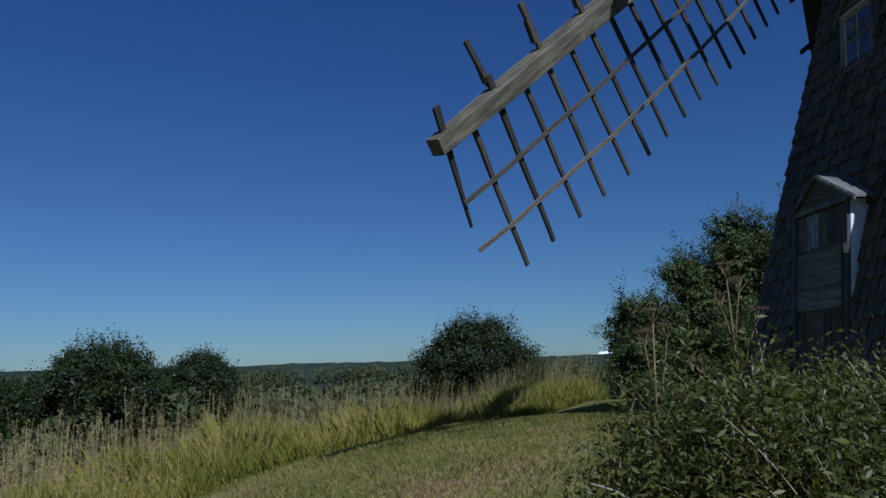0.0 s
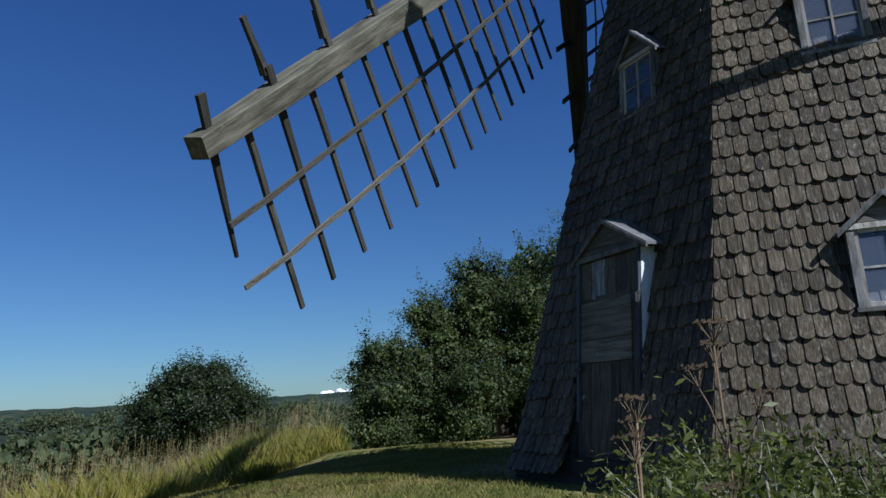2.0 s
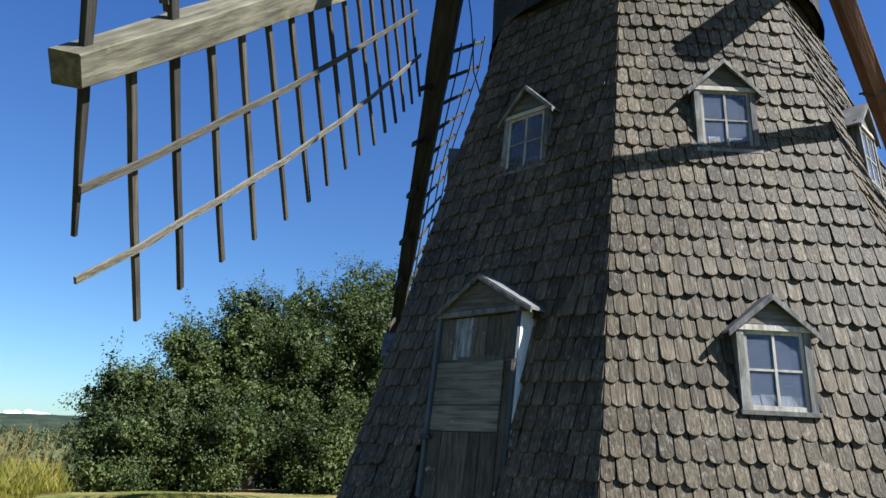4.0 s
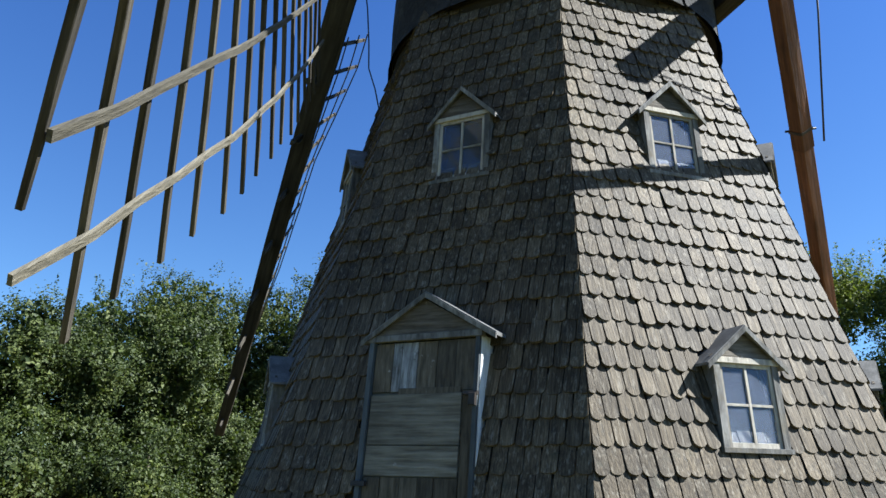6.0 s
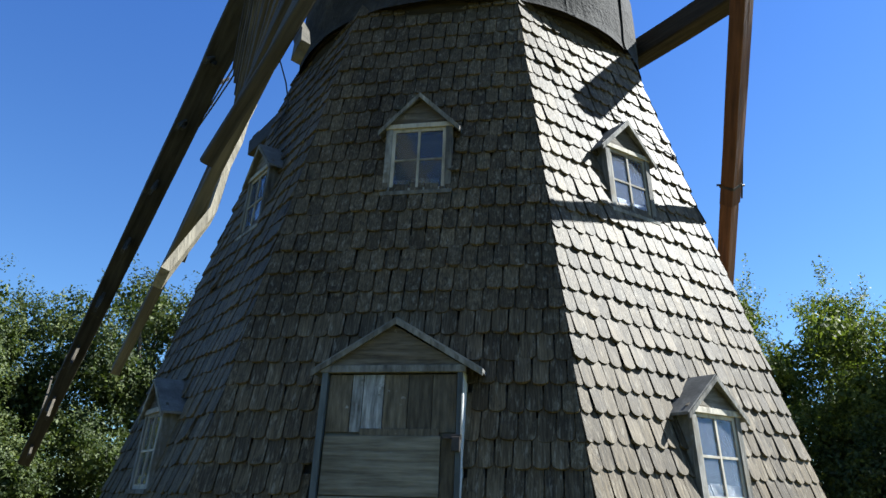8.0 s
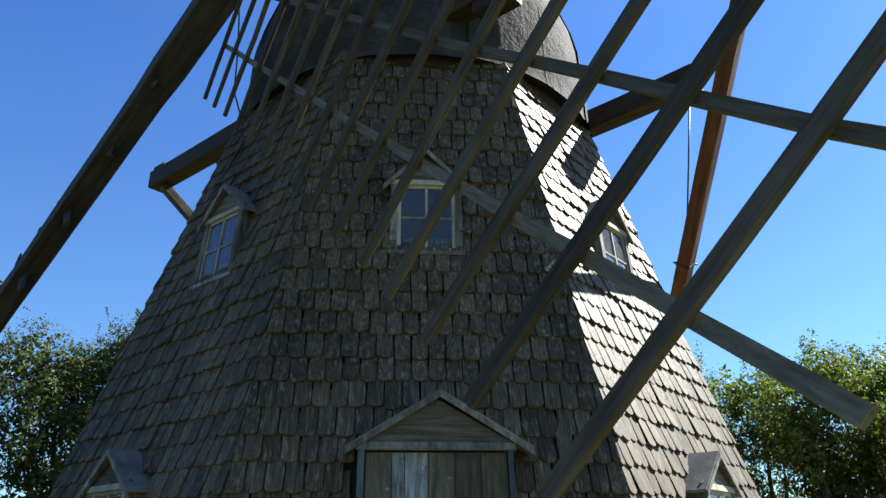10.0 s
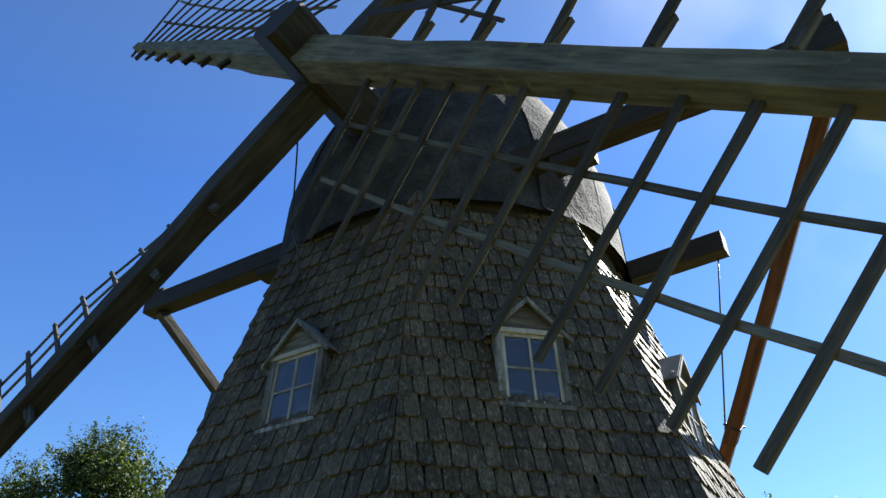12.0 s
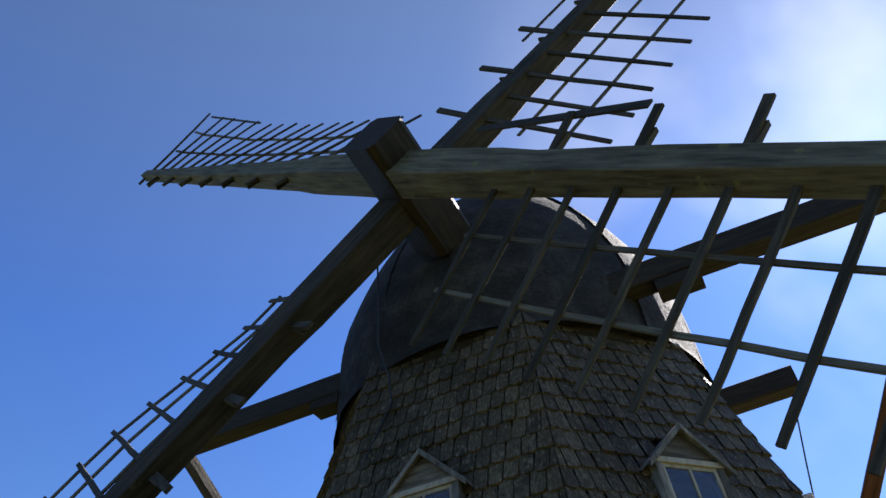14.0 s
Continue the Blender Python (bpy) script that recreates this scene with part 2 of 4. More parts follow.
def leafy(name, colours, trans=0.35, rough=0.5, patch=0.8):
    """Foliage: every leaf its own tone, drifts of tone across the plant."""
    m, n, l, b = material(name)
    rnd = n.new("ShaderNodeNewGeometry").outputs["Random Per Island"]
    tc = n.new("ShaderNodeTexCoord").outputs["Object"]
    big = noise_tex(n, l, tc, patch, 3)
    ad = n.new("ShaderNodeMath")
    ad.operation = "MULTIPLY_ADD"
    ad.inputs[1].default_value = 0.55
    l.new(rnd, ad.inputs[0])
    sc = n.new("ShaderNodeMapRange")
    sc.inputs["From Min"].default_value, sc.inputs["From Max"].default_value = 0.3, 0.7
    sc.inputs["To Min"].default_value, sc.inputs["To Max"].default_value = 0.0, 0.45
    l.new(big.outputs["Fac"], sc.inputs["Value"])
    l.new(sc.outputs[0], ad.inputs[2])
    r = ramp(n, [(i / (len(colours) - 1), c) for i, c in enumerate(colours)])
    l.new(ad.outputs[0], r.inputs[0])
    l.new(r.outputs[0], b.inputs["Base Color"])
    b.inputs["Roughness"].default_value = rough
    b.inputs["Specular IOR Level"].default_value = 0.35
    t = n.new("ShaderNodeBsdfTranslucent")
    bright = mixed(n, l, r.outputs[0], (1.0, 1.08, 0.6), 1.0, "MULTIPLY")
    l.new(bright, t.inputs["Color"])
    mx = n.new("ShaderNodeMixShader")
    mx.inputs[0].default_value = trans
    l.new(b.outputs[0], mx.inputs[1])
    l.new(t.outputs[0], mx.inputs[2])
    l.new(mx.outputs[0], n["Material Output"].inputs["Surface"])
    return m


M_LEAF = leafy("shrub_leaves", ((0.010, 0.019, 0.004), (0.027, 0.044, 0.010), (0.072, 0.096, 0.022), (0.18, 0.20, 0.062)), trans=0.33, rough=0.62)
# the shrub leaves again, paler and yellower: sunlight painted into their colour
M_LEAF_SUNLIT = leafy("sunlit_shrub_leaves", ((0.016, 0.026, 0.004), (0.055, 0.078, 0.013), (0.135, 0.165, 0.030), (0.26, 0.28, 0.075)), trans=0.40, rough=0.62)
M_LEAF_NEAR = leafy("willow_leaves", ((0.028, 0.034, 0.007), (0.068, 0.078, 0.015), (0.125, 0.135, 0.030), (0.23, 0.225, 0.07)), trans=0.42, patch=2.0, rough=0.5)
M_LEAF_DARK = leafy("oak_leaves", ((0.010, 0.017, 0.005), (0.021, 0.032, 0.008), (0.037, 0.052, 0.014), (0.064, 0.082, 0.025)), patch=0.5)
M_WOODS = leafy("far_wood_leaves", ((0.040, 0.052, 0.020), (0.058, 0.074, 0.028), (0.082, 0.098, 0.038), (0.11, 0.125, 0.055)), patch=0.05, rough=0.8)
M_GRASS = leafy("tall_grass_blades", ((0.084, 0.108, 0.012), (0.170, 0.180, 0.022), (0.300, 0.262, 0.045), (0.50, 0.385, 0.115)), patch=0.45, rough=0.6, trans=0.45)
M_STRAW = leafy("dry_grass_stalks", ((0.33, 0.235, 0.085), (0.47, 0.35, 0.14), (0.57, 0.45, 0.21), (0.66, 0.56, 0.31)), patch=0.5, rough=0.7, trans=0.5)
M_LAWN = leafy("mown_grass_blades", ((0.066, 0.086, 0.014), (0.140, 0.148, 0.027), (0.245, 0.212, 0.055), (0.40, 0.31, 0.12)), patch=0.9, rough=0.7, trans=0.35)
M_TUFT = leafy("lush_grass_blades", ((0.035, 0.07, 0.010), (0.06, 0.105, 0.015), (0.10, 0.15, 0.025), (0.18, 0.21, 0.05)), patch=2.0, rough=0.5, trans=0.4)
M_BARK = plain("grey_bark", ((0.05, 0.042, 0.032), (0.10, 0.085, 0.065), (0.17, 0.15, 0.12)), 6, 0.9, 0, 0.6, 0.02)
M_TWIG = plain("pale_twig_bark", ((0.14, 0.12, 0.08), (0.24, 0.21, 0.15), (0.34, 0.31, 0.24)), 9, 0.8)
M_HOGWEED = plain("dry_umbel_stalk", ((0.075, 0.048, 0.022), (0.14, 0.092, 0.044), (0.21, 0.150, 0.080)), 9, 0.8)

# ground: short dry turf near the mill, green meadow further off
M_GROUND, n, l, b = material("turf_and_meadow")
tc = n.new("ShaderNodeTexCoord").outputs["Object"]
n1, n2, n3 = noise_tex(n, l, tc, 0.55, 5, 0.6), noise_tex(n, l, tc, 9.0, 5, 0.65), noise_tex(n, l, tc, 0.012, 4)
turf = ramp(n, [(0.34, (0.065, 0.090, 0.020)), (0.46, (0.135, 0.138, 0.040)), (0.56, (0.22, 0.185, 0.075)), (0.66, (0.26, 0.165, 0.095))])
l.new(n1.outputs["Fac"], turf.inputs[0])
speck = ramp(n, [(0.3, (0.55, 0.55, 0.5)), (0.7, (1.3, 1.28, 1.2))])
l.new(n2.outputs["Fac"], speck.inputs[0])
near_col = mixed(n, l, turf.outputs[0], speck.outputs[0], 1.0, "MULTIPLY")
fields = ramp(n, [(0.40, (0.030, 0.052, 0.018)), (0.50, (0.045, 0.072, 0.022)), (0.56, (0.13, 0.125, 0.05)), (0.62, (0.05, 0.08, 0.03))])
l.new(n3.outputs["Fac"], fields.inputs[0])
sep = n.new("ShaderNodeVectorMath")
sep.operation = "LENGTH"
l.new(tc, sep.inputs[0])
far = n.new("ShaderNodeMapRange")
far.inputs["From Min"].default_value, far.inputs["From Max"].default_value = 18, 60
l.new(sep.outputs["Value"], far.inputs["Value"])
l.new(mixed(n, l, near_col, fields.outputs[0], far.outputs[0]), b.inputs["Base Color"])
b.inputs["Roughness"].default_value = 0.95
b.inputs["Specular IOR Level"].default_value = 0.1
bumped(n, l, b, n2.outputs["Fac"], 0.6, 0.04)

M_CLOUD = plain("white_cloud", ((0.80, 0.82, 0.85), (0.86, 0.87, 0.88), (0.90, 0.90, 0.90)), 0.01, 1.0, 0, 0.0, 0.01, 0.0)
M_HILL, n, l, b = material("wooded_hill")
tc = n.new("ShaderNodeTexCoord").outputs["Object"]
n1 = noise_tex(n, l, tc, 0.035, 8, 0.7)
hc = ramp(n, [(0.35, (0.020, 0.030, 0.022)), (0.5, (0.032, 0.044, 0.031)), (0.60, (0.045, 0.056, 0.036)), (0.70, (0.10, 0.095, 0.055))])
l.new(n1.outputs["Fac"], hc.inputs[0])
l.new(hc.outputs[0], b.inputs["Base Color"])
b.inputs["Roughness"].default_value = 1.0
b.inputs["Specular IOR Level"].default_value = 0.0

# ---- builders ----
def thing(name, label, category, group="", at=(0, 0, 0), kind=""):
    ob = new(name)
    ob.location = at
    ob.empty_display_size = 0.3
    return tagged(ob, label, category, group, kind)


def mesh_of(name, verts, faces, mat, smooth=False):
    me = bpy.data.meshes.new(name)
    me.from_pydata([tuple(v) for v in verts], [], faces)
    me.materials.append(mat)
    if smooth:
        me.polygons.foreach_set("use_smooth", [True] * len(me.polygons))
    me.update()
    return me


def put(name, me, parent=None, m=None, label="", category="", kind=""):
    """An object of mesh me at pose m in the parent's space."""
    ob = new(name, me)
    if parent is not None:
        ob.parent = parent
    if m is not None:
        ob.matrix_basis = m
    return tagged(ob, label, category, "", kind)


def prism_data(length, w0, h0, w1=None, h1=None, chamfer=0.12, steps=2, jitter=0.0, rng=random):
    """A chamfered timber along +x from 0, tapering from w0 x h0 (y, z) to w1 x h1."""
    w1, h1 = w0 if w1 is None else w1, h0 if h1 is None else h1
    verts, faces = [], []
    for i in range(steps + 1):
        k = i / steps
        w, h = (w0 + (w1 - w0) * k) / 2, (h0 + (h1 - h0) * k) / 2
        c = min(w, h) * chamfer
        dy, dz = (rng.uniform(-jitter, jitter), rng.uniform(-jitter, jitter))
        for y, z in ((-w + c, -h), (w - c, -h), (w, -h + c), (w, h - c), (w - c, h), (-w + c, h), (-w, h - c), (-w, -h + c)):
            verts.append((length * k, y + dy + rng.uniform(-jitter, jitter) * 0.4, z + dz + rng.uniform(-jitter, jitter) * 0.4))
    for i in range(steps):
        for j in range(8):
            a, b2 = i * 8 + j, i * 8 + (j + 1) % 8
            faces.append((a, b2, b2 + 8, a + 8))
    faces.append(tuple(reversed(range(8))))
    faces.append(tuple(range(steps * 8, steps * 8 + 8)))
    return verts, faces


def axis_pose(p, q, up=(0, 0, 1)):
    """Pose at p with local x towards q and local z as near to up as can be."""
    p, q = Vector(p), Vector(q)
    x = (q - p).normalized()
    u = Vector(up)
    if abs(x.dot(u.normalized())) > 0.98:
        u = Vector((1, 0, 0))
    y = u.cross(x).normalized()
    z = x.cross(y)
    m = Matrix((x, y, z)).transposed().to_4x4()
    m.translation = p
    return m


def timber(name, p, q, w, h, mat, parent=None, w1=None, h1=None, up=(0, 0, 1), steps=3, jitter=0.0, chamfer=0.12, label="", seed=0):
    rng = random.Random(seed)
    length = (Vector(q) - Vector(p)).length
    v, fs = prism_data(length, w, h, w1, h1, chamfer, steps, jitter, rng)
    return put(name, mesh_of(name, v, fs, mat), parent, axis_pose(p, q, up), label)


def box(name, x0, x1, y0, y1, z0, z1, mat, parent=None, m=None, chamfer=0.1, label="", shear=None):
    """A chamfered board between two corners; shear(v) may lean its points."""
    v, fs = prism_data(x1 - x0, y1 - y0, z1 - z0, chamfer=chamfer, steps=1)
    cx, cy, cz = x0, (y0 + y1) / 2, (z0 + z1) / 2
    v = [(a + cx, b2 + cy, c + cz) for a, b2, c in v]
    if shear:
        v = [shear(q) for q in v]
    return put(name, mesh_of(name, v, fs, mat), parent, m, label)


def slab(name, pts, depth, mat, parent=None, m=None, label=""):
    """A flat plate: outline pts (3D, in one plane) pushed along the vector depth."""
    n_ = len(pts)
    d = Vector(depth)
    v = [Vector(p) for p in pts] + [Vector(p) + d for p in pts]
    fs = [tuple(range(n_)), tuple(reversed(range(n_, 2 * n_)))] + [(i, i + n_, (i + 1) % n_ + n_, (i + 1) % n_) for i in range(n_)]
    me = mesh_of(name, v, fs, mat)
    bm = bmesh.new()
    bm.from_mesh(me)
    bmesh.ops.recalc_face_normals(bm, faces=bm.faces)
    bm.to_mesh(me)
    bm.free()
    return put(name, me, parent, m, label)


def tube(name, pts, r, mat, parent=None, sides=6, label="", r1=None):
    """A round rod along a polyline, in the parent's space."""
    verts, faces = [], []
    pts = [Vector(p) for p in pts]
    for i, p in enumerate(pts):
        d = (pts[min(i + 1, len(pts) - 1)] - pts[max(i - 1, 0)]).normalized()
        u = d.orthogonal().normalized()
        w = d.cross(u)
        rr = r if r1 is None else r + (r1 - r) * i / (len(pts) - 1)
        for j in range(sides):
            a = 2 * math.pi * j / sides
            verts.append(p + u * rr * math.cos(a) + w * rr * math.sin(a))
    for i in range(len(pts) - 1):
        for j in range(sides):
            a, b2 = i * sides + j, i * sides + (j + 1) % sides
            faces.append((a, b2, b2 + sides, a + sides))
    faces += [tuple(reversed(range(sides))), tuple(range((len(pts) - 1) * sides, len(pts) * sides))]
    return put(name, mesh_of(name, verts, faces, mat, True), parent, None, label)


def lathe(name, profile, mat, parent=None, segments=72, label="", smooth=True, wobble=0.0):
    verts, faces = [], []
    for r, z in profile:
        for j in range(segments):
            a = 2 * math.pi * j / segments
            k = r + wobble * noise.noise(Vector((math.cos(a) * 3, math.sin(a) * 3, z * 2)))
            verts.append((k * math.cos(a), k * math.sin(a), z))
    for i in range(len(profile) - 1):
        for j in range(segments):
            a, b2 = i * segments + j, i * segments + (j + 1) % segments
            faces.append((a, b2, b2 + segments, a + segments))
    return put(name, mesh_of(name, verts, faces, mat, smooth), parent, None, label)


# ---- ground ----
# height of the ground by distance from the mill: the steep side of the mound, and its level back
SLOPE_R = (0, 3.8, 5.0, 6.0, 7.6, 9.2, 11.0, 14.0, 20.0, 32.0, 60.0, 120.0, 400.0, 5000.0)
SLOPE_Z = (-0.20, -0.25, -0.28, -0.32, -0.42, -0.60, -1.02, -1.9, -3.8, -7.0, -10.5, -13.0, -16.0, -16.0)
LEVEL_R = (0, 3.8, 8.0, 11.0, 14.0, 17.0, 22.0, 32.0, 60.0, 120.0, 400.0, 5000.0)
LEVEL_Z = (-0.20, -0.25, -0.40, -0.46, -0.58, -0.95, -2.6, -6.4, -10.5, -13.0, -16.0, -16.0)


def ground_z(x, y):
    r = math.hypot(x, y)
    az = math.degrees(math.atan2(y, x)) % 360
    level = min(1.0, max(0.0, (az - 30) / 30, 0)) * min(1.0, max(0.0, (214 - az) / 20))
    z = float(np.interp(r, SLOPE_R, SLOPE_Z)) * (1 - level) + float(np.interp(r, LEVEL_R, LEVEL_Z)) * level
    if r > 4:
        z += 0.05 * min(1, (r - 4) / 3) * noise.noise(Vector((x * 0.35, y * 0.35, 0)))
    return z


def ground_sheet():
    radii = [0.5 * i for i in range(1, 41)] + [22, 25, 28, 32, 37, 43, 50, 60, 75, 95, 120, 160, 220, 300, 400, 700, 1200, 2200, 4200]
    seg = 120
    verts, faces = [(0, 0, ground_z(0, 0))], []
    for r in radii:
        for j in range(seg):
            a = 2 * math.pi * j / seg
            verts.append((r * math.cos(a), r * math.sin(a), ground_z(r * math.cos(a), r * math.sin(a))))
    for j in range(seg):
        faces.append((0, 1 + j, 1 + (j + 1) % seg))
    for i in range(len(radii) - 1):
        for j in range(seg):
            a, b2 = 1 + i * seg + j, 1 + i * seg + (j + 1) % seg
            faces.append((a, a + seg, b2 + seg, b2))
    ob = put("ground", mesh_of("ground", verts, faces, M_GROUND, True))
    return tagged(ob, "grassy mound with dry mown turf falling to meadows", "ground", kind="structure")


ground_sheet()


def ridge_crest(az, az0, az1, dist, crest, seed):
    edge = max(0.0, min(1.0, (az - az0) / 6, (az1 - az) / 6))
    return crest * edge * (1 + 0.45 * noise.noise(Vector((az * 0.09, seed, 0)))) + dist * 0.0016 * noise.noise(Vector((az * 2.3, seed, 5)))


def ridge(name, az0, az1, dist, crest, seed, label, step=0.5):
    """A long far hill: front slope, rough wooded crest line and back slope."""
    verts, faces = [], []
    count = int((az1 - az0) / step) + 1
    for i in range(count):
        az = az0 + step * i
        a = radians(az)
        hgt = ridge_crest(az, az0, az1, dist, crest, seed)
        for k, zz in ((0.72, -16.5), (0.86, -14 + (hgt + 14) * 0.45), (0.95, -14 + (hgt + 14) * 0.88), (1.0, hgt), (1.12, hgt * 0.6 - 4), (1.3, -16.5)):
            verts.append((dist * k * math.cos(a), dist * k * math.sin(a), zz))
    for i in range(count - 1):
        for k in range(5):
            a = i * 6 + k
            faces.append((a, a + 1, a + 7, a + 6))
    ob = put(name, mesh_of(name, verts, faces, M_HILL, True))
    return tagged(ob, label, "hill", kind="structure")
# ---- the mill's tower: eight leaning faces ----
FOOT_R, LEAN_IN, TOP_Z = 3.75, 0.2701, 6.30      # inradius at z = 0, inward lean per metre, top of the walls
T225 = math.tan(radians(22.5))


def rho(z):
    return FOOT_R - LEAN_IN * z


def face_pose(az):
    """Space of a face: x to the right seen from outside, y inwards, z up, origin on the mill's axis."""
    return pose(0, 0, 0, 0, 0, az + 90)


mill = thing("windmill", "octagonal wooden windmill tower clad in grey oak shingles", "windmill")

UPPER = dict(z0=3.77, z1=4.46, apex=4.76, d=2.735)
LOWER = dict(z0=1.22, z1=1.91, apex=2.17, d=3.445)
DOOR_HW, DOOR_TOP, DOOR_APEX = 0.485, 2.065, 2.43
DORMER_HW = 0.305
FACES = {-45: [UPPER, LOWER], -90: [UPPER], -135: [UPPER, LOWER], 0: [UPPER, LOWER], 180: [UPPER], 45: [], 90: [], 135: []}


def wall_face(az, openings):
    """One face of the tower: a thick boarded wall with its openings cut through."""
    outer = lambda z: rho(z) - 0.035
    inner = lambda z: rho(z) - 0.16
    bands = sorted({-0.5, TOP_Z, *[z for o in openings for z in (o[0], o[1])]})
    verts, faces = [], []

    def quad(xa0, xb0, xa1, xb1, z0, z1):
        base = len(verts)
        for fn in (outer, inner):
            for x, z in ((xa0, z0), (xb0, z0), (xb1, z1), (xa1, z1)):
                verts.append((x, -fn(z), z))
        faces.extend([(base, base + 1, base + 2, base + 3), (base + 7, base + 6, base + 5, base + 4)]
                     + [(base + i, base + 4 + i, base + 4 + (i + 1) % 4, base + (i + 1) % 4) for i in range(4)])
    for z0, z1 in zip(bands, bands[1:]):
        w0, w1 = outer(z0) * T225, outer(z1) * T225
        cut = [o for o in openings if o[0] <= z0 + 1e-4 and o[1] >= z1 - 1e-4]
        if cut:
            hw = cut[0][2]
            quad(-w0, -hw, -w1, -hw, z0, z1)
            quad(hw, w0, hw, w1, z0, z1)
        else:
            quad(-w0, w0, -w1, w1, z0, z1)
    return put("wall_face", mesh_of("wall_face", verts, faces, M_SHINGLE_WALL), mill, face_pose(az), "dark boarded wall under the shingles")


def shingle_outline(w, length, rng, bow=0.38):
    """Front outline of a shingle with a rounded lower end, counter-clockwise."""
    arc = bow * w * rng.uniform(0.8, 1.25)
    skew = rng.uniform(-0.12, 0.12)
    pts = []
    for i in range(7):
        a = math.pi + math.pi * i / 6
        c = math.copysign(abs(math.cos(a)) ** (0.70 if bow < 0.3 else 1.0), math.cos(a))
        pts.append((w / 2 * c * (0.99 + 0.01 * (i % 2)), arc * (1 + math.sin(a)) + arc * skew * c))
    return pts + [(w / 2, length), (-w / 2, length)]


def shingle_data(w, length, thick, rng, bow=0.38):
    o = shingle_outline(w, length, rng, bow)
    k = len(o)
    v = [(x, -thick, z) for x, z in o] + [(x, 0.0, z) for x, z in o]
    fs = [tuple(range(k))] + [(i, i + k, (i + 1) % k + k, (i + 1) % k) for i in range(k - 1)]
    return v, fs


ROW, FIRST = 0.197, -0.188
SKIRT = {0: 0.13, 1: 0.09, 2: 0.06}        # the door's face spreads out at its foot
SHINGLE_W, SHINGLE_L, SHINGLE_T = 0.130, 0.37, 0.024
shingle_rng = random.Random(5)
BOW = {-45: 0.36, 0: 0.36}                 # how round the lower ends are; squarer on the shaded faces
SHINGLE_MESHES = {}
for bow in (0.36, 0.27):
    SHINGLE_MESHES[bow] = []
    for i in range(10):
        v, fs = shingle_data(SHINGLE_W * 0.91, SHINGLE_L, SHINGLE_T, shingle_rng, bow)
        SHINGLE_MESHES[bow].append(mesh_of("shingle", v, fs, M_SHINGLE))
SINGLE = {(-45): (1.18, 2.55), (-90): (1.18, 2.55)}     # courses whose shingles stand as pieces of their own


def shingle_places(az, openings, rng):
    """Centre x, lower z, width and pose of every shingle of a face."""
    courses = int((TOP_Z - FIRST) / ROW) + 1
    for k in range(courses):
        zb = FIRST + ROW * k + (0.008 * math.sin(k * 2.1 + az))
        side = 2 * (rho(zb) + 0.02) * T225
        n_ = max(1, round(side / SHINGLE_W))
        w = side / n_
        edges = [-side / 2 + w * i for i in range(n_ + 1)]
        if k % 2:
            edges = [-side / 2] + [-side / 2 + w * (i + 0.5) for i in range(n_)] + [side / 2]
        for x0, x1 in zip(edges, edges[1:]):
            xc, ww = (x0 + x1) / 2, x1 - x0
            zm = zb + 0.10
            hidden = False
            for z0, z1, hw, zap in openings:
                top = z1 if zap is None else zap - abs(xc) / (hw + 0.06) * (zap - z1 + 0.03)
                if abs(xc) < hw - 0.01 and z0 - 0.10 < zm < max(z1 - 0.04, top - 0.05):
                    hidden = True
            if hidden:
                continue
            lift = 0.044 + rng.uniform(-0.008, 0.014)
            if rng.random() < 0.03:
                lift += rng.uniform(0.01, 0.025)
            if az == -90:
                lift = SKIRT.get(k, lift)
            z = zb + rng.uniform(-0.012, 0.012)
            p = Vector((xc, -rho(z), z)) + Vector((0, -1, LEAN_IN)).normalized() * (lift - 0.036)
            lean = math.degrees(math.atan(LEAN_IN)) + math.degrees(math.asin((lift - 0.012) / SHINGLE_L))
            loose = 0.25 if abs(xc) > side / 2 - w else 1.0
            m = Matrix.Translation(p) @ pose(0, 0, 0, -lean, 0, loose * rng.uniform(-1.3, 1.3)) @ pose(0, 0, 0, 0, loose * rng.uniform(-1.6, 1.6), 0)
            edge = 0 if abs(xc) < side / 2 - ww * 0.6 else (1 if xc > 0 else -1)
            yield k, zb, xc, ww, m, edge


def clad(az, wall, openings):
    rng = random.Random(100 + az)
    low, high = SINGLE.get(az, (9, 9))
    bow = BOW.get(az, 0.27)
    verts, faces = [], []
    for k, zb, xc, ww, m, edge in shingle_places(az, openings, rng):
        if low <= zb < high and not edge and len([1 for c in wall.children if c.name.startswith("shingle")]) < 150:
            ob = put("shingle", rng.choice(SHINGLE_MESHES[bow]), wall, m @ Matrix.Diagonal((ww / SHINGLE_W, 1, 1, 1)))
        else:
            v, fs = shingle_data(ww * rng.uniform(0.88, 0.93), SHINGLE_L, SHINGLE_T, rng, bow)
            if edge:                                     # the outer side follows the leaning hip
                v = [(x - edge * max(0.0, z) * LEAN_IN * T225 * (x * edge + ww / 2) / ww, y, z) for x, y, z in v]
            base = len(verts)
            verts += [m @ Vector(q) for q in v]
            faces += [tuple(base + i for i in f2) for f2 in fs]
    put("shingle_field", mesh_of("shingle_field", verts, faces, M_SHINGLES), wall, None, "overlapping grey oak shingles with rounded ends", kind="stuff")


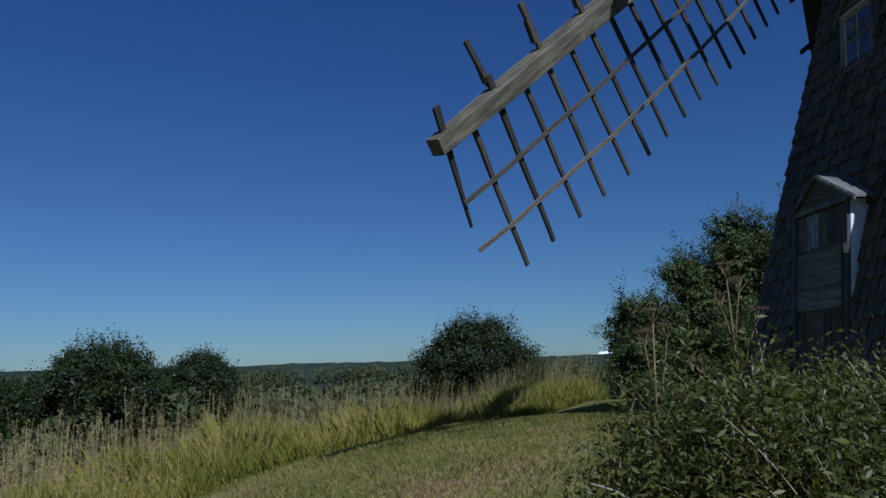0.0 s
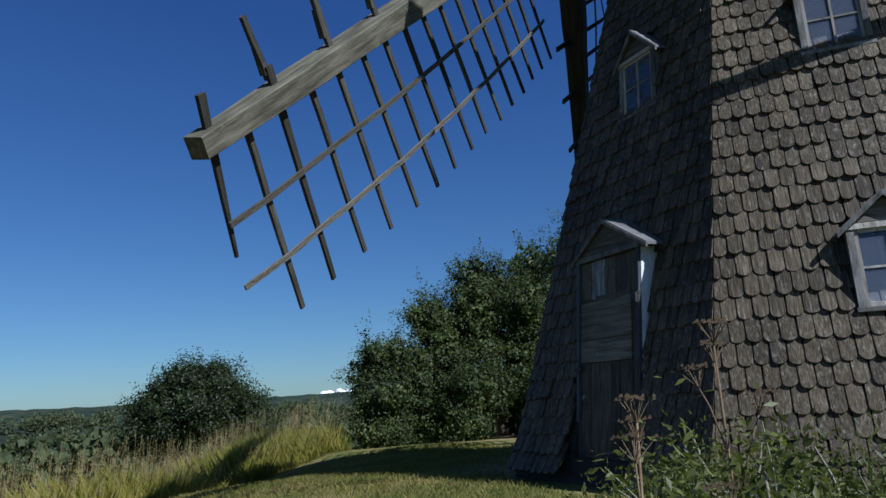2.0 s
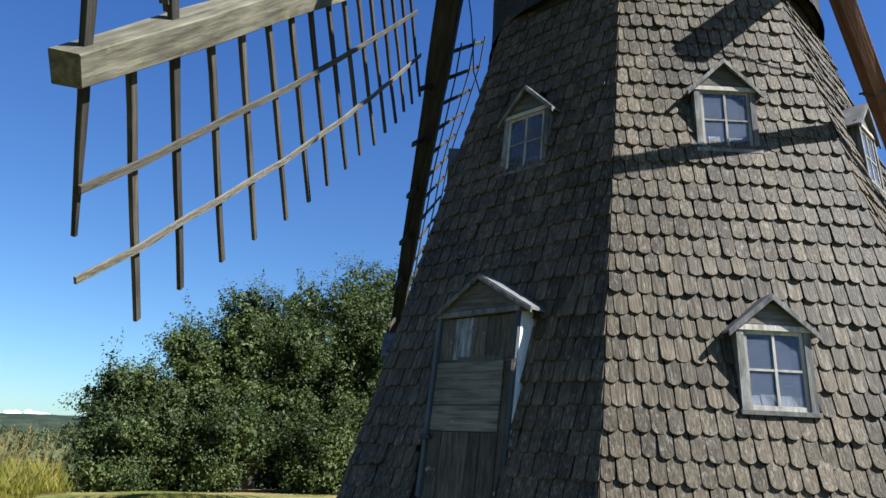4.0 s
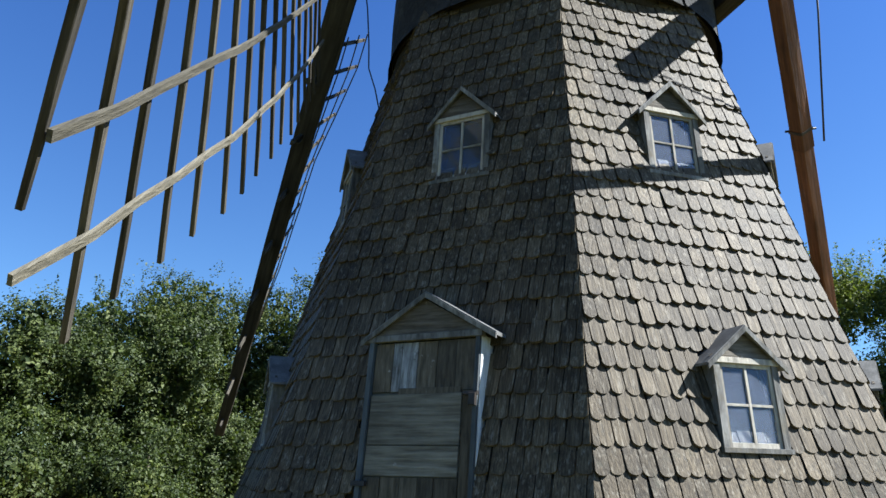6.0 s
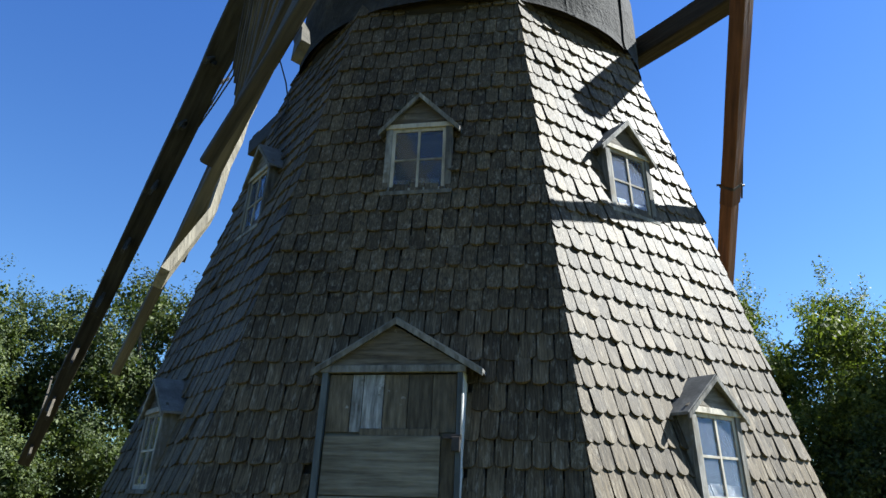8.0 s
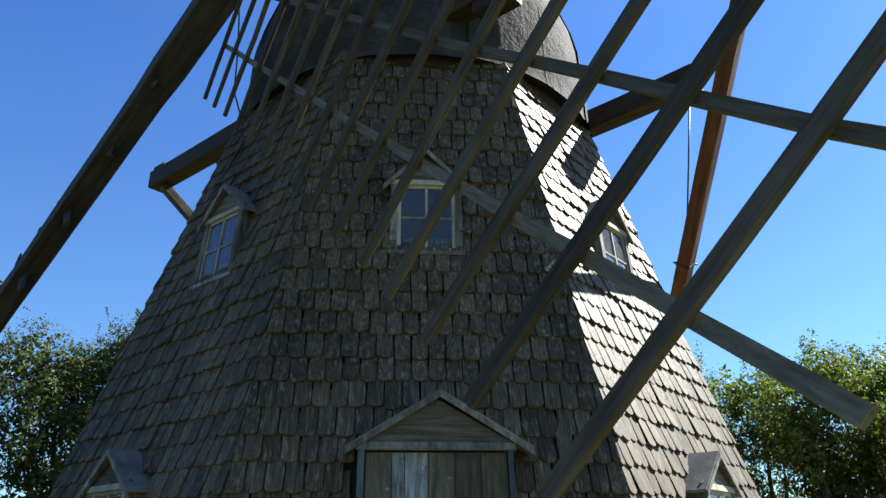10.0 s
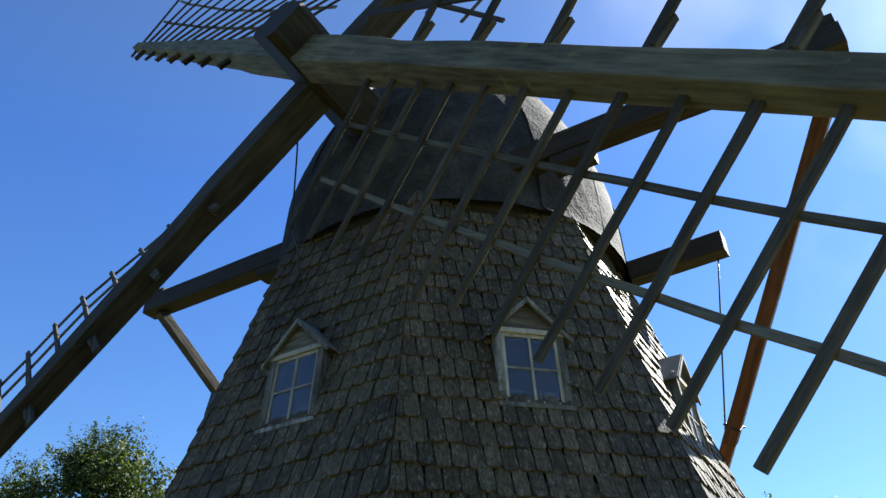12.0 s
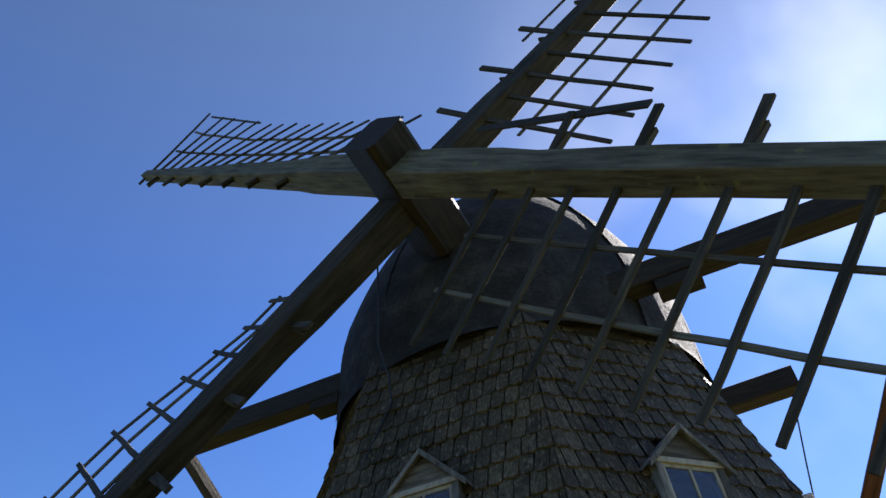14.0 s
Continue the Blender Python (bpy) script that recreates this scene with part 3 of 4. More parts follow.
def dormer(az, o):
    """A small gabled window that stands out of the leaning wall, with four panes."""
    fp = face_pose(az)
    d, z0, z1, zap, hw = o["d"], o["z0"], o["z1"], o["apex"], DORMER_HW
    back = lambda z: -(rho(z) - 0.10)
    f = -d
    lean = lambda q: (q[0], q[1] + 0.08 * (q[2] - z0), q[2])
    # body: two cheeks and a foot board
    body = slab("dormer", [(-hw + 0.03, f + 0.03, z0 - 0.02), (hw - 0.03, f + 0.03, z0 - 0.02), (hw - 0.03, back(z0), z0 - 0.02), (-hw + 0.03, back(z0), z0 - 0.02)], (0, 0, 0.02), M_FRAME, mill, fp, "small gabled dormer window with weathered pale frame")
    for sx in (-1, 1):
        slab("cheek", [(sx * hw, f + 0.01, z0 - 0.02), (sx * hw, back(z0), z0 - 0.02), (sx * hw, back(z1), z1), (sx * hw, f + 0.01 + 0.08 * (z1 - z0), z1)], (-sx * 0.03, 0, 0), M_FRAME, body)
    box("jamb", -hw - 0.004, -hw + 0.055, f - 0.012, f + 0.03, z0, z1, M_FRAME, body, shear=lean)
    box("jamb", hw - 0.055, hw + 0.004, f - 0.012, f + 0.03, z0, z1, M_FRAME, body, shear=lean)
    box("sill", -hw - 0.02, hw + 0.02, f - 0.03, f + 0.04, z0 - 0.035, z0 + 0.004, M_FRAME, body, shear=lean)
    box("head", -hw - 0.012, hw + 0.012, f - 0.022, f + 0.03, z1 - 0.035, z1 + 0.012, M_SASH, body, shear=lean)
    a0, a1, c0, c1 = -hw + 0.055, hw - 0.055, z0 + 0.004, z1 - 0.035
    s = 0.030
    box("sash_stile", a0, a0 + s, f + 0.004, f + 0.026, c0, c1, M_SASH, body, shear=lean)
    box("sash_stile", a1 - s, a1, f + 0.004, f + 0.026, c0, c1, M_SASH, body, shear=lean)
    box("sash_rail", a0 + s, a1 - s, f + 0.004, f + 0.026, c0, c0 + s * 1.3, M_SASH, body, shear=lean)
    box("sash_rail", a0 + s, a1 - s, f + 0.004, f + 0.026, c1 - s, c1, M_SASH, body, shear=lean)
    zm = (c0 + c1) / 2
    box("glazing_bar", -0.011, 0.011, f + 0.003, f + 0.024, c0 + s, c1 - s, M_SASH, body, shear=lean)
    box("glazing_bar", a0 + s, a1 - s, f + 0.005, f + 0.022, zm - 0.010, zm + 0.010, M_SASH, body, shear=lean)
    for xa, xb in ((a0 + s, -0.011), (0.011, a1 - s)):
        for za, zb in ((c0 + s * 1.3, zm - 0.010), (zm + 0.010, c1 - s)):
            g = slab("pane", [lean(q) for q in ((xa, f + 0.014, za), (xb, f + 0.014, za), (xb, f + 0.014, zb), (xa, f + 0.014, zb))], (0, 0.003, 0), M_GLASS, body)
            g.visible_shadow = False
    # gable and roof
    hg = hw + 0.02
    f += 0.08 * (z1 - z0)
    slab("gable_board", [(-hg, f - 0.004, z1 + 0.012), (hg, f - 0.004, z1 + 0.012), (0, f + 0.02, zap - 0.03)], (0, 0.025, 0), M_GABLE, body, None, "bare weathered gable board with peeling paint")
    ov, run = 0.045, hw + 0.075
    drop = (zap - z1) / hw * run
    for sx in (-1, 1):
        e = (sx * run, zap - drop)
        pts = [(0, f - ov, zap), (e[0], f - ov, e[1]), (e[0], back(e[1]) + 0.02, e[1]), (0, back(zap) + 0.02, zap)]
        slab("roof_board", pts, (0, 0, 0.022), M_ZINC, body, None, "grey metal-covered dormer roof")
        slab("barge_board", [(0, f - ov - 0.012, zap - 0.034), (e[0], f - ov - 0.012, e[1] - 0.034), (e[0], f - ov - 0.012, e[1] + 0.012), (0, f - ov - 0.012, zap + 0.012)], (0, 0.02, 0), M_FRAME, body)
    return body


def doorway():
    """The plank door in its own gabled housing, leaning less than the wall."""
    fp = face_pose(-90) @ Matrix.Translation((0.03, 0, 0))
    hw, top, zap = DOOR_HW, DOOR_TOP, DOOR_APEX
    fy = lambda z: -(3.405 + 0.11 * (top - z))
    lean = lambda q: (q[0], q[1] + fy(q[2]), q[2])
    body = slab("door_housing", [(-hw, fy(0.0) + 0.012, -0.02), (hw, fy(0.0) + 0.012, -0.02), (hw, -3.55, -0.02), (-hw, -3.55, -0.02)], (0, 0, 0.04), M_STOCK, mill, fp, "gabled door housing with old white-painted cheeks")
    for sx in (-1, 1):
        x = sx * (hw + 0.035)
        slab("cheek", [(x, fy(0.0) + 0.012, 0.0), (x, -3.55, 0.0), (x, -(rho(top) - 0.12), top), (x, fy(top) + 0.012, top)], (-sx * 0.03, 0, 0), M_WHITE, body, None, "white-painted cheek of the door housing")
    box("door_post", -hw - 0.035, -hw + 0.008, -0.025, 0.05, 0.0, top, M_BLUE, body, label="blue-grey painted door post", shear=lean)
    box("door_post", hw - 0.004, hw + 0.030, -0.025, 0.05, 0.0, top, M_BLUE, body, label="blue-grey painted door post", shear=lean)
    box("lintel", -hw - 0.05, hw + 0.05, -0.035, 0.05, top - 0.012, top + 0.04, M_FRAME, body, shear=lean)
    door = box("door", -hw + 0.012, hw - 0.008, 0.030, 0.055, 0.02, top - 0.02, M_DOORX, body, label="weathered grey plank door, shut", shear=lean)
    rng = random.Random(3)
    # upper upright planks, two cross boards, lower upright planks
    xs = [-0.47, -0.295, -0.21, -0.055, 0.125, 0.30, 0.475]
    for i, (x0, x1) in enumerate(zip(xs, xs[1:])):
        box("plank", x0 + 0.003, x1 - 0.003, 0.012 + rng.uniform(-0.004, 0.004), 0.031, 1.63, top - 0.025, M_PALE if i in (1, 2) else M_DOOR, door, label="plank with remains of pale paint" if i in (1, 2) else "", shear=lean)
    box("batten", -0.21, 0.36, 0.002, 0.031, 1.60, 1.655, M_DOOR, door, shear=lean)
    box("cross_board", -0.462, 0.372, -0.004, 0.031, 1.205, 1.605, M_DOORX, door, label="wide grey cross board on the door", shear=lean)
    box("cross_board", -0.465, 0.368, -0.002, 0.031, 0.965, 1.198, M_DOORX, door, shear=lean)
    xs = [-0.47, -0.31, -0.13, 0.03, 0.17, 0.372]
    for x0, x1 in zip(xs, xs[1:]):
        box("plank", x0 + 0.003, x1 - 0.003, 0.008 + rng.uniform(-0.004, 0.004), 0.031, 0.04, 0.955, M_DOOR, door, shear=lean)
    for x0, x1 in ((0.375, 0.475),):
        box("plank", x0 + 0.003, x1 - 0.003, 0.014, 0.031, 0.04, 1.625, M_DOOR, door, shear=lean)
    box("hasp", 0.40, 0.52, -0.045, 0.0, 1.585, 1.615, M_IRON, body, shear=lean, label="rusty iron hasp")
    box("padlock", 0.462, 0.515, -0.065, -0.03, 1.50, 1.60, M_IRON, body, chamfer=0.3, shear=lean, label="dark padlock on the hasp")
    box("hinge", -0.55, -0.42, -0.045, -0.015, 0.885, 0.925, M_IRON, body, shear=lean)
    f = fy(top)
    slab("gable_board", [(-hw - 0.03, f - 0.012, top + 0.04), (hw + 0.03, f - 0.012, top + 0.04), (0, f - 0.012, zap - 0.03)], (0, 0.03, 0), M_GABLE, body, None, "brown gable board with flaking paint")
    run = 0.635
    drop = zap - 2.05
    ridge_x = 0.025
    for sx in (-1, 1):
        e = (ridge_x + sx * run, zap - drop)
        slab("roof_board", [(ridge_x, f - 0.05, zap), (e[0], f - 0.035, e[1]), (e[0], -(rho(e[1]) - 0.12), e[1]), (ridge_x, -(rho(zap) - 0.12), zap)], (0, 0, 0.028), M_ZINC, body, None, "grey metal-covered porch roof")
        slab("barge_board", [(ridge_x, f - 0.062, zap - 0.028), (e[0], f - 0.047, e[1] - 0.028), (e[0], f - 0.047, e[1] + 0.012), (ridge_x, f - 0.062, zap + 0.012)], (0, 0.022, 0), M_FRAME, body)
    return body


def tower_rest():
    # floors inside, seen dimly through the panes, and the plinth
    for z in (0.06, 3.0, 5.6):
        r = rho(z) / math.cos(radians(22.5)) - 0.22
        pts = [(r * math.cos(radians(22.5 + 45 * i)), r * math.sin(radians(22.5 + 45 * i)), z) for i in range(8)]
        slab("floor_deck", pts, (0, 0, -0.05), M_SOIL_IN, mill)
    r0, r1 = (FOOT_R + 0.09) / math.cos(radians(22.5)), (FOOT_R - 0.3) / math.cos(radians(22.5))
    v = []
    for z in (-0.75, -0.27):
        for r in (r0, r1):
            v += [(r * math.cos(radians(22.5 + 45 * i)), r * math.sin(radians(22.5 + 45 * i)), z) for i in range(8)]
    fs = []
    for i in range(8):
        j = (i + 1) % 8
        fs += [(i, j, 16 + j, 16 + i), (8 + j, 8 + i, 24 + i, 24 + j), (16 + i, 16 + j, 24 + j, 24 + i)]
    put("plinth", mesh_of("plinth", v, fs, M_STONE), mill, None, "low stone plinth")


tower_rest()
for az, list_ in FACES.items():
    for o in list_:
        dormer(az, o)
doorway()

# ---- the cap: felt-covered dome, cross beams and braces ----
cap = thing("mill_cap", "domed windmill cap covered in dark roofing felt with timber beams", "windmill cap", at=(0, 0, 0))
CAP_AT = Matrix.Translation((0.04, -0.01, 0)) @ Matrix.Diagonal((0.985, 0.985, 1, 1))
DOME = [(2.275, 6.175), (2.262, 6.21), (2.248, 6.30), (2.245, 6.45), (2.235, 6.9), (2.215, 7.25), (2.15, 7.55), (2.02, 7.95), (1.88, 8.3), (1.68, 8.70), (1.42, 9.13), (1.15, 9.46), (0.85, 9.74), (0.5, 9.95), (0.2, 10.05), (0.0, 10.07)]


def felt_sheet(a0, a1, proud, seed):
    """One upright strip of felt from the rim to the top of the dome."""
    verts, faces = [], []
    cols = 5
    for r, z in DOME:
        for j in range(cols + 1):
            a = a0 + (a1 - a0) * j / cols
            k = r + proud + 0.016 * noise.noise(Vector((math.cos(a) * 2.5, math.sin(a) * 2.5, z * 1.7 + seed))) + (0.012 if j == 0 else 0)
            verts.append((max(k, 0.0) * math.cos(a), max(k, 0.0) * math.sin(a), z + proud))
    for i in range(len(DOME) - 1):
        for j in range(cols):
            a = i * (cols + 1) + j
            faces.append((a, a + 1, a + cols + 2, a + cols + 1))
    return put("felt_sheet", mesh_of("felt_sheet", verts, faces, M_FELT, True), cap, CAP_AT)


for i in range(14):
    a0 = 2 * math.pi * i / 14
    felt_sheet(a0 - 0.03, a0 + 2 * math.pi / 14 + 0.02, 0.004 + 0.010 * (i % 2), i * 1.7)
lathe("dome_boarding", [(r * 0.985 - 0.02, z) for r, z in DOME[:-1]] + [(0.0, 10.03)], M_DARK, cap, 48).matrix_basis = CAP_AT
lathe("rim", [(2.225, 6.215), (2.23, 6.29), (2.21, 6.31), (2.18, 6.32), (2.13, 6.36), (2.10, 6.36), (2.10, 6.23), (2.19, 6.215), (2.225, 6.215)], M_DARK, cap, 72, "dark wooden rim under the cap").matrix_basis = CAP_AT
lathe("curb_ring", [(2.14, 6.36), (2.14, 6.10), (1.96, 6.10), (1.96, 6.36)], M_DARK, cap, 48)
tube("finial", [(0.05, -0.05, 9.98), (0.05, -0.05, 10.2), (0.06, -0.05, 10.75)], 0.02, M_IRON, cap, r1=0.008)
lathe("finial_cap", [(0.16, 10.02), (0.17, 10.06), (0.10, 10.12), (0.03, 10.16), (0.0, 10.16)], M_ZINC, cap, 16)

L_END, R_END = Vector((-3.93, 2.00, 6.80)), Vector((2.62, -4.47, 6.80))
timber("front_beam", R_END, L_END, 0.25, 0.28, M_DARK, cap, steps=8, jitter=0.006, seed=1, label="long dark cross beam through the cap")
timber("rear_beam", (3.48, -1.08, 6.92), (-0.75, 3.55, 6.92), 0.26, 0.30, M_DARK, cap, steps=6, jitter=0.005, seed=2, label="dark rear cross beam")
beam_dir = (L_END - R_END).normalized()
timber("beam_end_block", L_END - beam_dir * 0.30 + Vector((0, 0, 0.19)), L_END - beam_dir * 0.02 + Vector((0, 0, 0.19)), 0.16, 0.07, M_DARK, cap)
timber("beam_end_block", R_END + beam_dir * 0.02 + Vector((0, 0, 0.21)), R_END + beam_dir * 0.34 + Vector((0, 0, 0.21)), 0.22, 0.12, M_DARK, cap)
timber("beam_bracket", L_END - beam_dir * 2.55 - Vector((0, 0, 0.20)), L_END - beam_dir * 2.18 - Vector((0, 0, 0.20)), 0.24, 0.12, M_DARK, cap)
timber("beam_bracket", R_END + beam_dir * 2.9 - Vector((0, 0, 0.22)), R_END + beam_dir * 2.45 - Vector((0, 0, 0.22)), 0.24, 0.14, M_DARK, cap)
b_top = Vector((2.945, -3.755, 6.75))
b_low = Vector((3.215, 4.80, ground_z(3.215, 4.80) + 0.01))
flat = (-0.70, 0.415, 0.52)
mid = b_top.lerp(b_low, 0.345)
timber("brace", b_top, mid, 0.165, 0.16, M_BROWN, cap, 0.160, 0.155, up=flat, steps=6, jitter=0.004, seed=4, label="long red-brown timber brace")
timber("brace", b_top.lerp(b_low, 0.31), b_low, 0.150, 0.146, M_BROWN, cap, up=flat, steps=6, jitter=0.004, seed=5, label="long red-brown timber brace")
clampd = (b_low - b_top).normalized()
cpos = b_top.lerp(b_low, 0.326)
timber("brace_clamp", cpos - clampd * 0.015, cpos + clampd * 0.015, 0.175, 0.17, M_IRON, cap, up=flat)
tube("clamp_bolt", [cpos + Vector((-0.145, -0.02, 0)), cpos + Vector((0.145, 0.02, 0))], 0.012, M_IRON, cap)
timber("strut", L_END - beam_dir * 0.25 - Vector((0, 0, 0.14)), Vector((3.2, 5.55, ground_z(3.2, 5.55))), 0.14, 0.13, M_BAR, cap, steps=6, jitter=0.004, seed=6, label="slanting brace under the beam end")
tube("rope", [Vector((3.40, -0.98, 6.75)), Vector((3.36, -0.75, 5.9)), Vector((3.25, -0.45, 4.5))], 0.011, M_WIRE, cap)
tube("cable", [(-2.16, -1.50, 7.75), (-2.12, -1.40, 7.17), (-2.10, -1.35, 6.65), (-2.10, -1.32, 6.27), (-1.99, -1.30, 5.93), (-1.95, -1.25, 5.66), (-2.25, -1.20, 4.9), (-2.58, -1.20, 3.8), (-2.95, -1.28, 2.4), (-3.35, -1.42, 0.9)], 0.010, M_WIRE, cap, label="black cable hanging from the cap down the wall")

# ---- the sails ----
HUB = Vector((-2.1289, -2.2459, 7.8982))
AX = Vector((-0.7278, -0.6545, 0.2046)).normalized()
D1 = Vector((0.3997, -0.6474, -0.6489)).normalized()
D2 = AX.cross(D1).normalized()
if D2.z > 0:
    D2 = -D2
sails = thing("windmill_sails", "four weathered lattice windmill sails on crossed stocks", "windmill sails", at=(0, 0, 0))
SPAN, PITCH, BARS = 8.42, 0.4421, 16
# how far the long end of each bar stands off the plane of the sails, from the tip inwards
TWIST = [0.155, 0.012, -0.047, -0.130, -0.190, -0.273, -0.308, -0.332, -0.374, -0.385, -0.415, -0.415, -0.427, -0.427, -0.427, -0.427]


def stock(d, back, seed, mat, label, rise=0.0):
    rng = random.Random(seed)
    v, fs = prism_data(2 * SPAN, 1, 1, chamfer=0.07, steps=40)
    out = []
    for x, y, z in v:
        s = abs(x - SPAN)
        w = 0.345 - 0.180 * s / SPAN + (0.03 if s < 2.1 else 0.0)
        q = noise.noise(Vector((x * 0.8, seed, y * 3 + z))) * 0.012
        out.append((x - SPAN, y * w + q + rise * max(0.0, x - SPAN) / SPAN, z * w + q))
    m = axis_pose(HUB + AX * back + D2 * 0.072, HUB + AX * back + D2 * 0.072 + d, AX)
    return put("stock", mesh_of("stock", out, fs, mat), sails, m, label)


def strip(name, pts, w, h, mat, parent, up):
    """A thin bent board along pts, its wide side square to up."""
    verts, faces = [], []
    for i, p in enumerate(pts):
        x = (pts[min(i + 1, len(pts) - 1)] - pts[max(i - 1, 0)]).normalized()
        y = up.cross(x).normalized()
        z = x.cross(y)
        verts += [p + y * (w / 2 * a) + z * (h / 2 * b2) for a, b2 in ((-1, -1), (1, -1), (1, 1), (-1, 1))]
    for i in range(len(pts) - 1):
        faces += [(i * 4 + j, i * 4 + (j + 1) % 4, i * 4 + 4 + (j + 1) % 4, i * 4 + 4 + j) for j in range(4)]
    faces += [(3, 2, 1, 0), tuple(len(pts) * 4 - 4 + j for j in range(4))]
    return put(name, mesh_of(name, verts, faces, mat), parent)


def sail(st, d, side, back, seed, broken=False, laths=(0.66, 1.205), flat=1.0, stub=1.0, bars=BARS, shift=0.0, lift=0.0):
    """Bars and laths of one sail; side points to the wide edge of the lattice."""
    rng = random.Random(seed)
    inv = st.matrix_basis.inverted()
    at = lambda s, e, o: inv @ (HUB + AX * (back + o) + d * s + side * e)
    ends = []
    axl = inv.to_3x3() @ AX
    for i in range(bars):
        s = 8.327 - shift - PITCH * i
        wide, off = 1.73 + rng.uniform(-0.015, 0.015), TWIST[min(i, BARS - 1)] * (flat + (1 - flat) * min(1, max(0, (i - 10) / 4)))
        if i == 0:
            wide = 0.95 if broken else 1.71
        narrow = -0.585 * stub if i % 2 == 0 else -0.015
        if i == 0:
            narrow = -0.31
        if broken and i == 2:                           # its short arm has come loose and leans outwards
            narrow = -0.22
            timber("loose_bar_arm", at(s + 0.010, -0.12, 0.03), at(s + 0.095, -0.62, 0.03), 0.060, 0.036, M_BAR, st, 0.050, 0.030, up=inv.to_3x3() @ AX, steps=3, jitter=0.003, seed=seed * 50 + 40)
        slope = off / 1.71
        ends.append((s, slope))
        skew = 0.08 if broken and i == 0 else 0.0
        p, q = at(s - skew, narrow, slope * narrow + 0.012 + lift), at(s, wide, slope * wide + 0.008 + lift)
        big = 0.078 if i % 2 == 0 else 0.062
        timber("sail_bar", p, q, big, 0.036, M_BAR, st, 0.026 if broken and i == 0 else 0.050, 0.026, up=axl, steps=5, jitter=0.004, seed=seed * 50 + i, chamfer=0.15)
        if i % 2 == 0 and i:
            timber("bar_wedge", at(s + 0.035, -0.16, 0.03), at(s + 0.035, -0.40, 0.05), 0.05, 0.06, M_BAR, st, 0.03, 0.05, up=axl, seed=seed + i)
    for e in laths:
        outer = (8.30 + 0.04 * e if broken else 8.27) - shift
        knots = [(outer + 0.02, 0.09 if broken else ends[0][1])] + ends[1:] + [(ends[-1][0] - 0.12, ends[-1][1])]
        strip("lath", [at(q, e + rng.uniform(-0.004, 0.004), k * e - 0.030 + lift) for q, k in knots], 0.046, 0.020, M_LATH, st, axl)
    return at, axl


st_a = stock(D1, 0.0, 3, M_STOCK, "long square tapering stock, bleached and mossy", 0.062)
st_b = stock(D2, -0.358, 8, M_TARRED, "long square tapering stock of dark old timber")
at1, ax1 = sail(st_a, D1, D2, 0.0, 1, broken=True, lift=-0.008)
sail(st_b, D2, -D1, -0.358, 2, laths=(0.66, 1.205, 1.66), flat=0.45, shift=0.175)
at3, ax3 = sail(st_a, -D1, -D2, 0.0, 3, stub=0.7)
at4, ax4 = sail(st_b, -D2, D1, -0.358, 4, bars=BARS + 1, lift=0.11)
# loose leading boards that are still in place
timber("leading_board", at1(2.90, -0.64, 0.13), at1(0.95, -0.50, 0.10), 0.10, 0.022, M_BAR, st_a, up=ax1, steps=4, jitter=0.004, label="loose leading board")
timber("leading_board", at4(8.3, -0.62, 0.05), at4(3.0, -0.62, 0.10), 0.05, 0.022, M_BAR, st_b, up=ax4, steps=4, jitter=0.004)
timber("end_lath", at3(8.36, 1.70, 0.085), at3(6.45, 1.70, -0.205), 0.040, 0.020, M_LATH, st_a, up=ax3, steps=3, jitter=0.003)

timber("poll_end", HUB - AX * 1.0, HUB + AX * 0.50, 0.55, 0.55, M_DARK, sails, up=D1, steps=4, jitter=0.006, seed=9, chamfer=0.25, label="heavy dark poll end that holds the stocks")
tube("windshaft", [HUB - AX * 2.6, HUB - AX * 0.9], 0.27, M_DARK, sails, 14, "round timber windshaft")
# ---- vegetation ----
def leaf_arrays(centres, normals, sizes, rng, ratio=0.45, fold=0.25):
    """Folded leaf blades: four points and two faces each."""
    n_ = len(centres)
    t = rng.normal(size=(n_, 3))
    t -= normals * np.sum(t * normals, axis=1)[:, None]
    t /= np.linalg.norm(t, axis=1)[:, None] + 1e-9
    s = np.cross(normals, t)
    half = sizes[:, None] * 0.5
    w = half * ratio
    v = np.empty((n_, 4, 3))
    v[:, 0] = centres - t * half
    v[:, 1] = centres + s * w + normals * w * fold
    v[:, 2] = centres + t * half
    v[:, 3] = centres - s * w + normals * w * fold
    return v.reshape(-1, 3)


def quads_mesh(name, v, mat, per=4, tris=True):
    n_ = len(v) // 4
    me = bpy.data.meshes.new(name)
    idx = np.arange(n_)[:, None] * 4
    faces = np.concatenate([idx + np.array([[0, 1, 2]]), idx + np.array([[0, 2, 3]])], axis=1).reshape(-1)
    me.vertices.add(len(v))
    me.vertices.foreach_set("co", v.astype(np.float32).reshape(-1))
    me.loops.add(len(faces))
    me.loops.foreach_set("vertex_index", faces.astype(np.int32))
    me.polygons.add(n_ * 2)
    me.polygons.foreach_set("loop_start", np.arange(0, n_ * 6, 3, dtype=np.int32))
    me.polygons.foreach_set("loop_total", np.full(n_ * 2, 3, dtype=np.int32))
    me.materials.append(mat)
    me.update(calc_edges=True)
    me.validate()
    return me


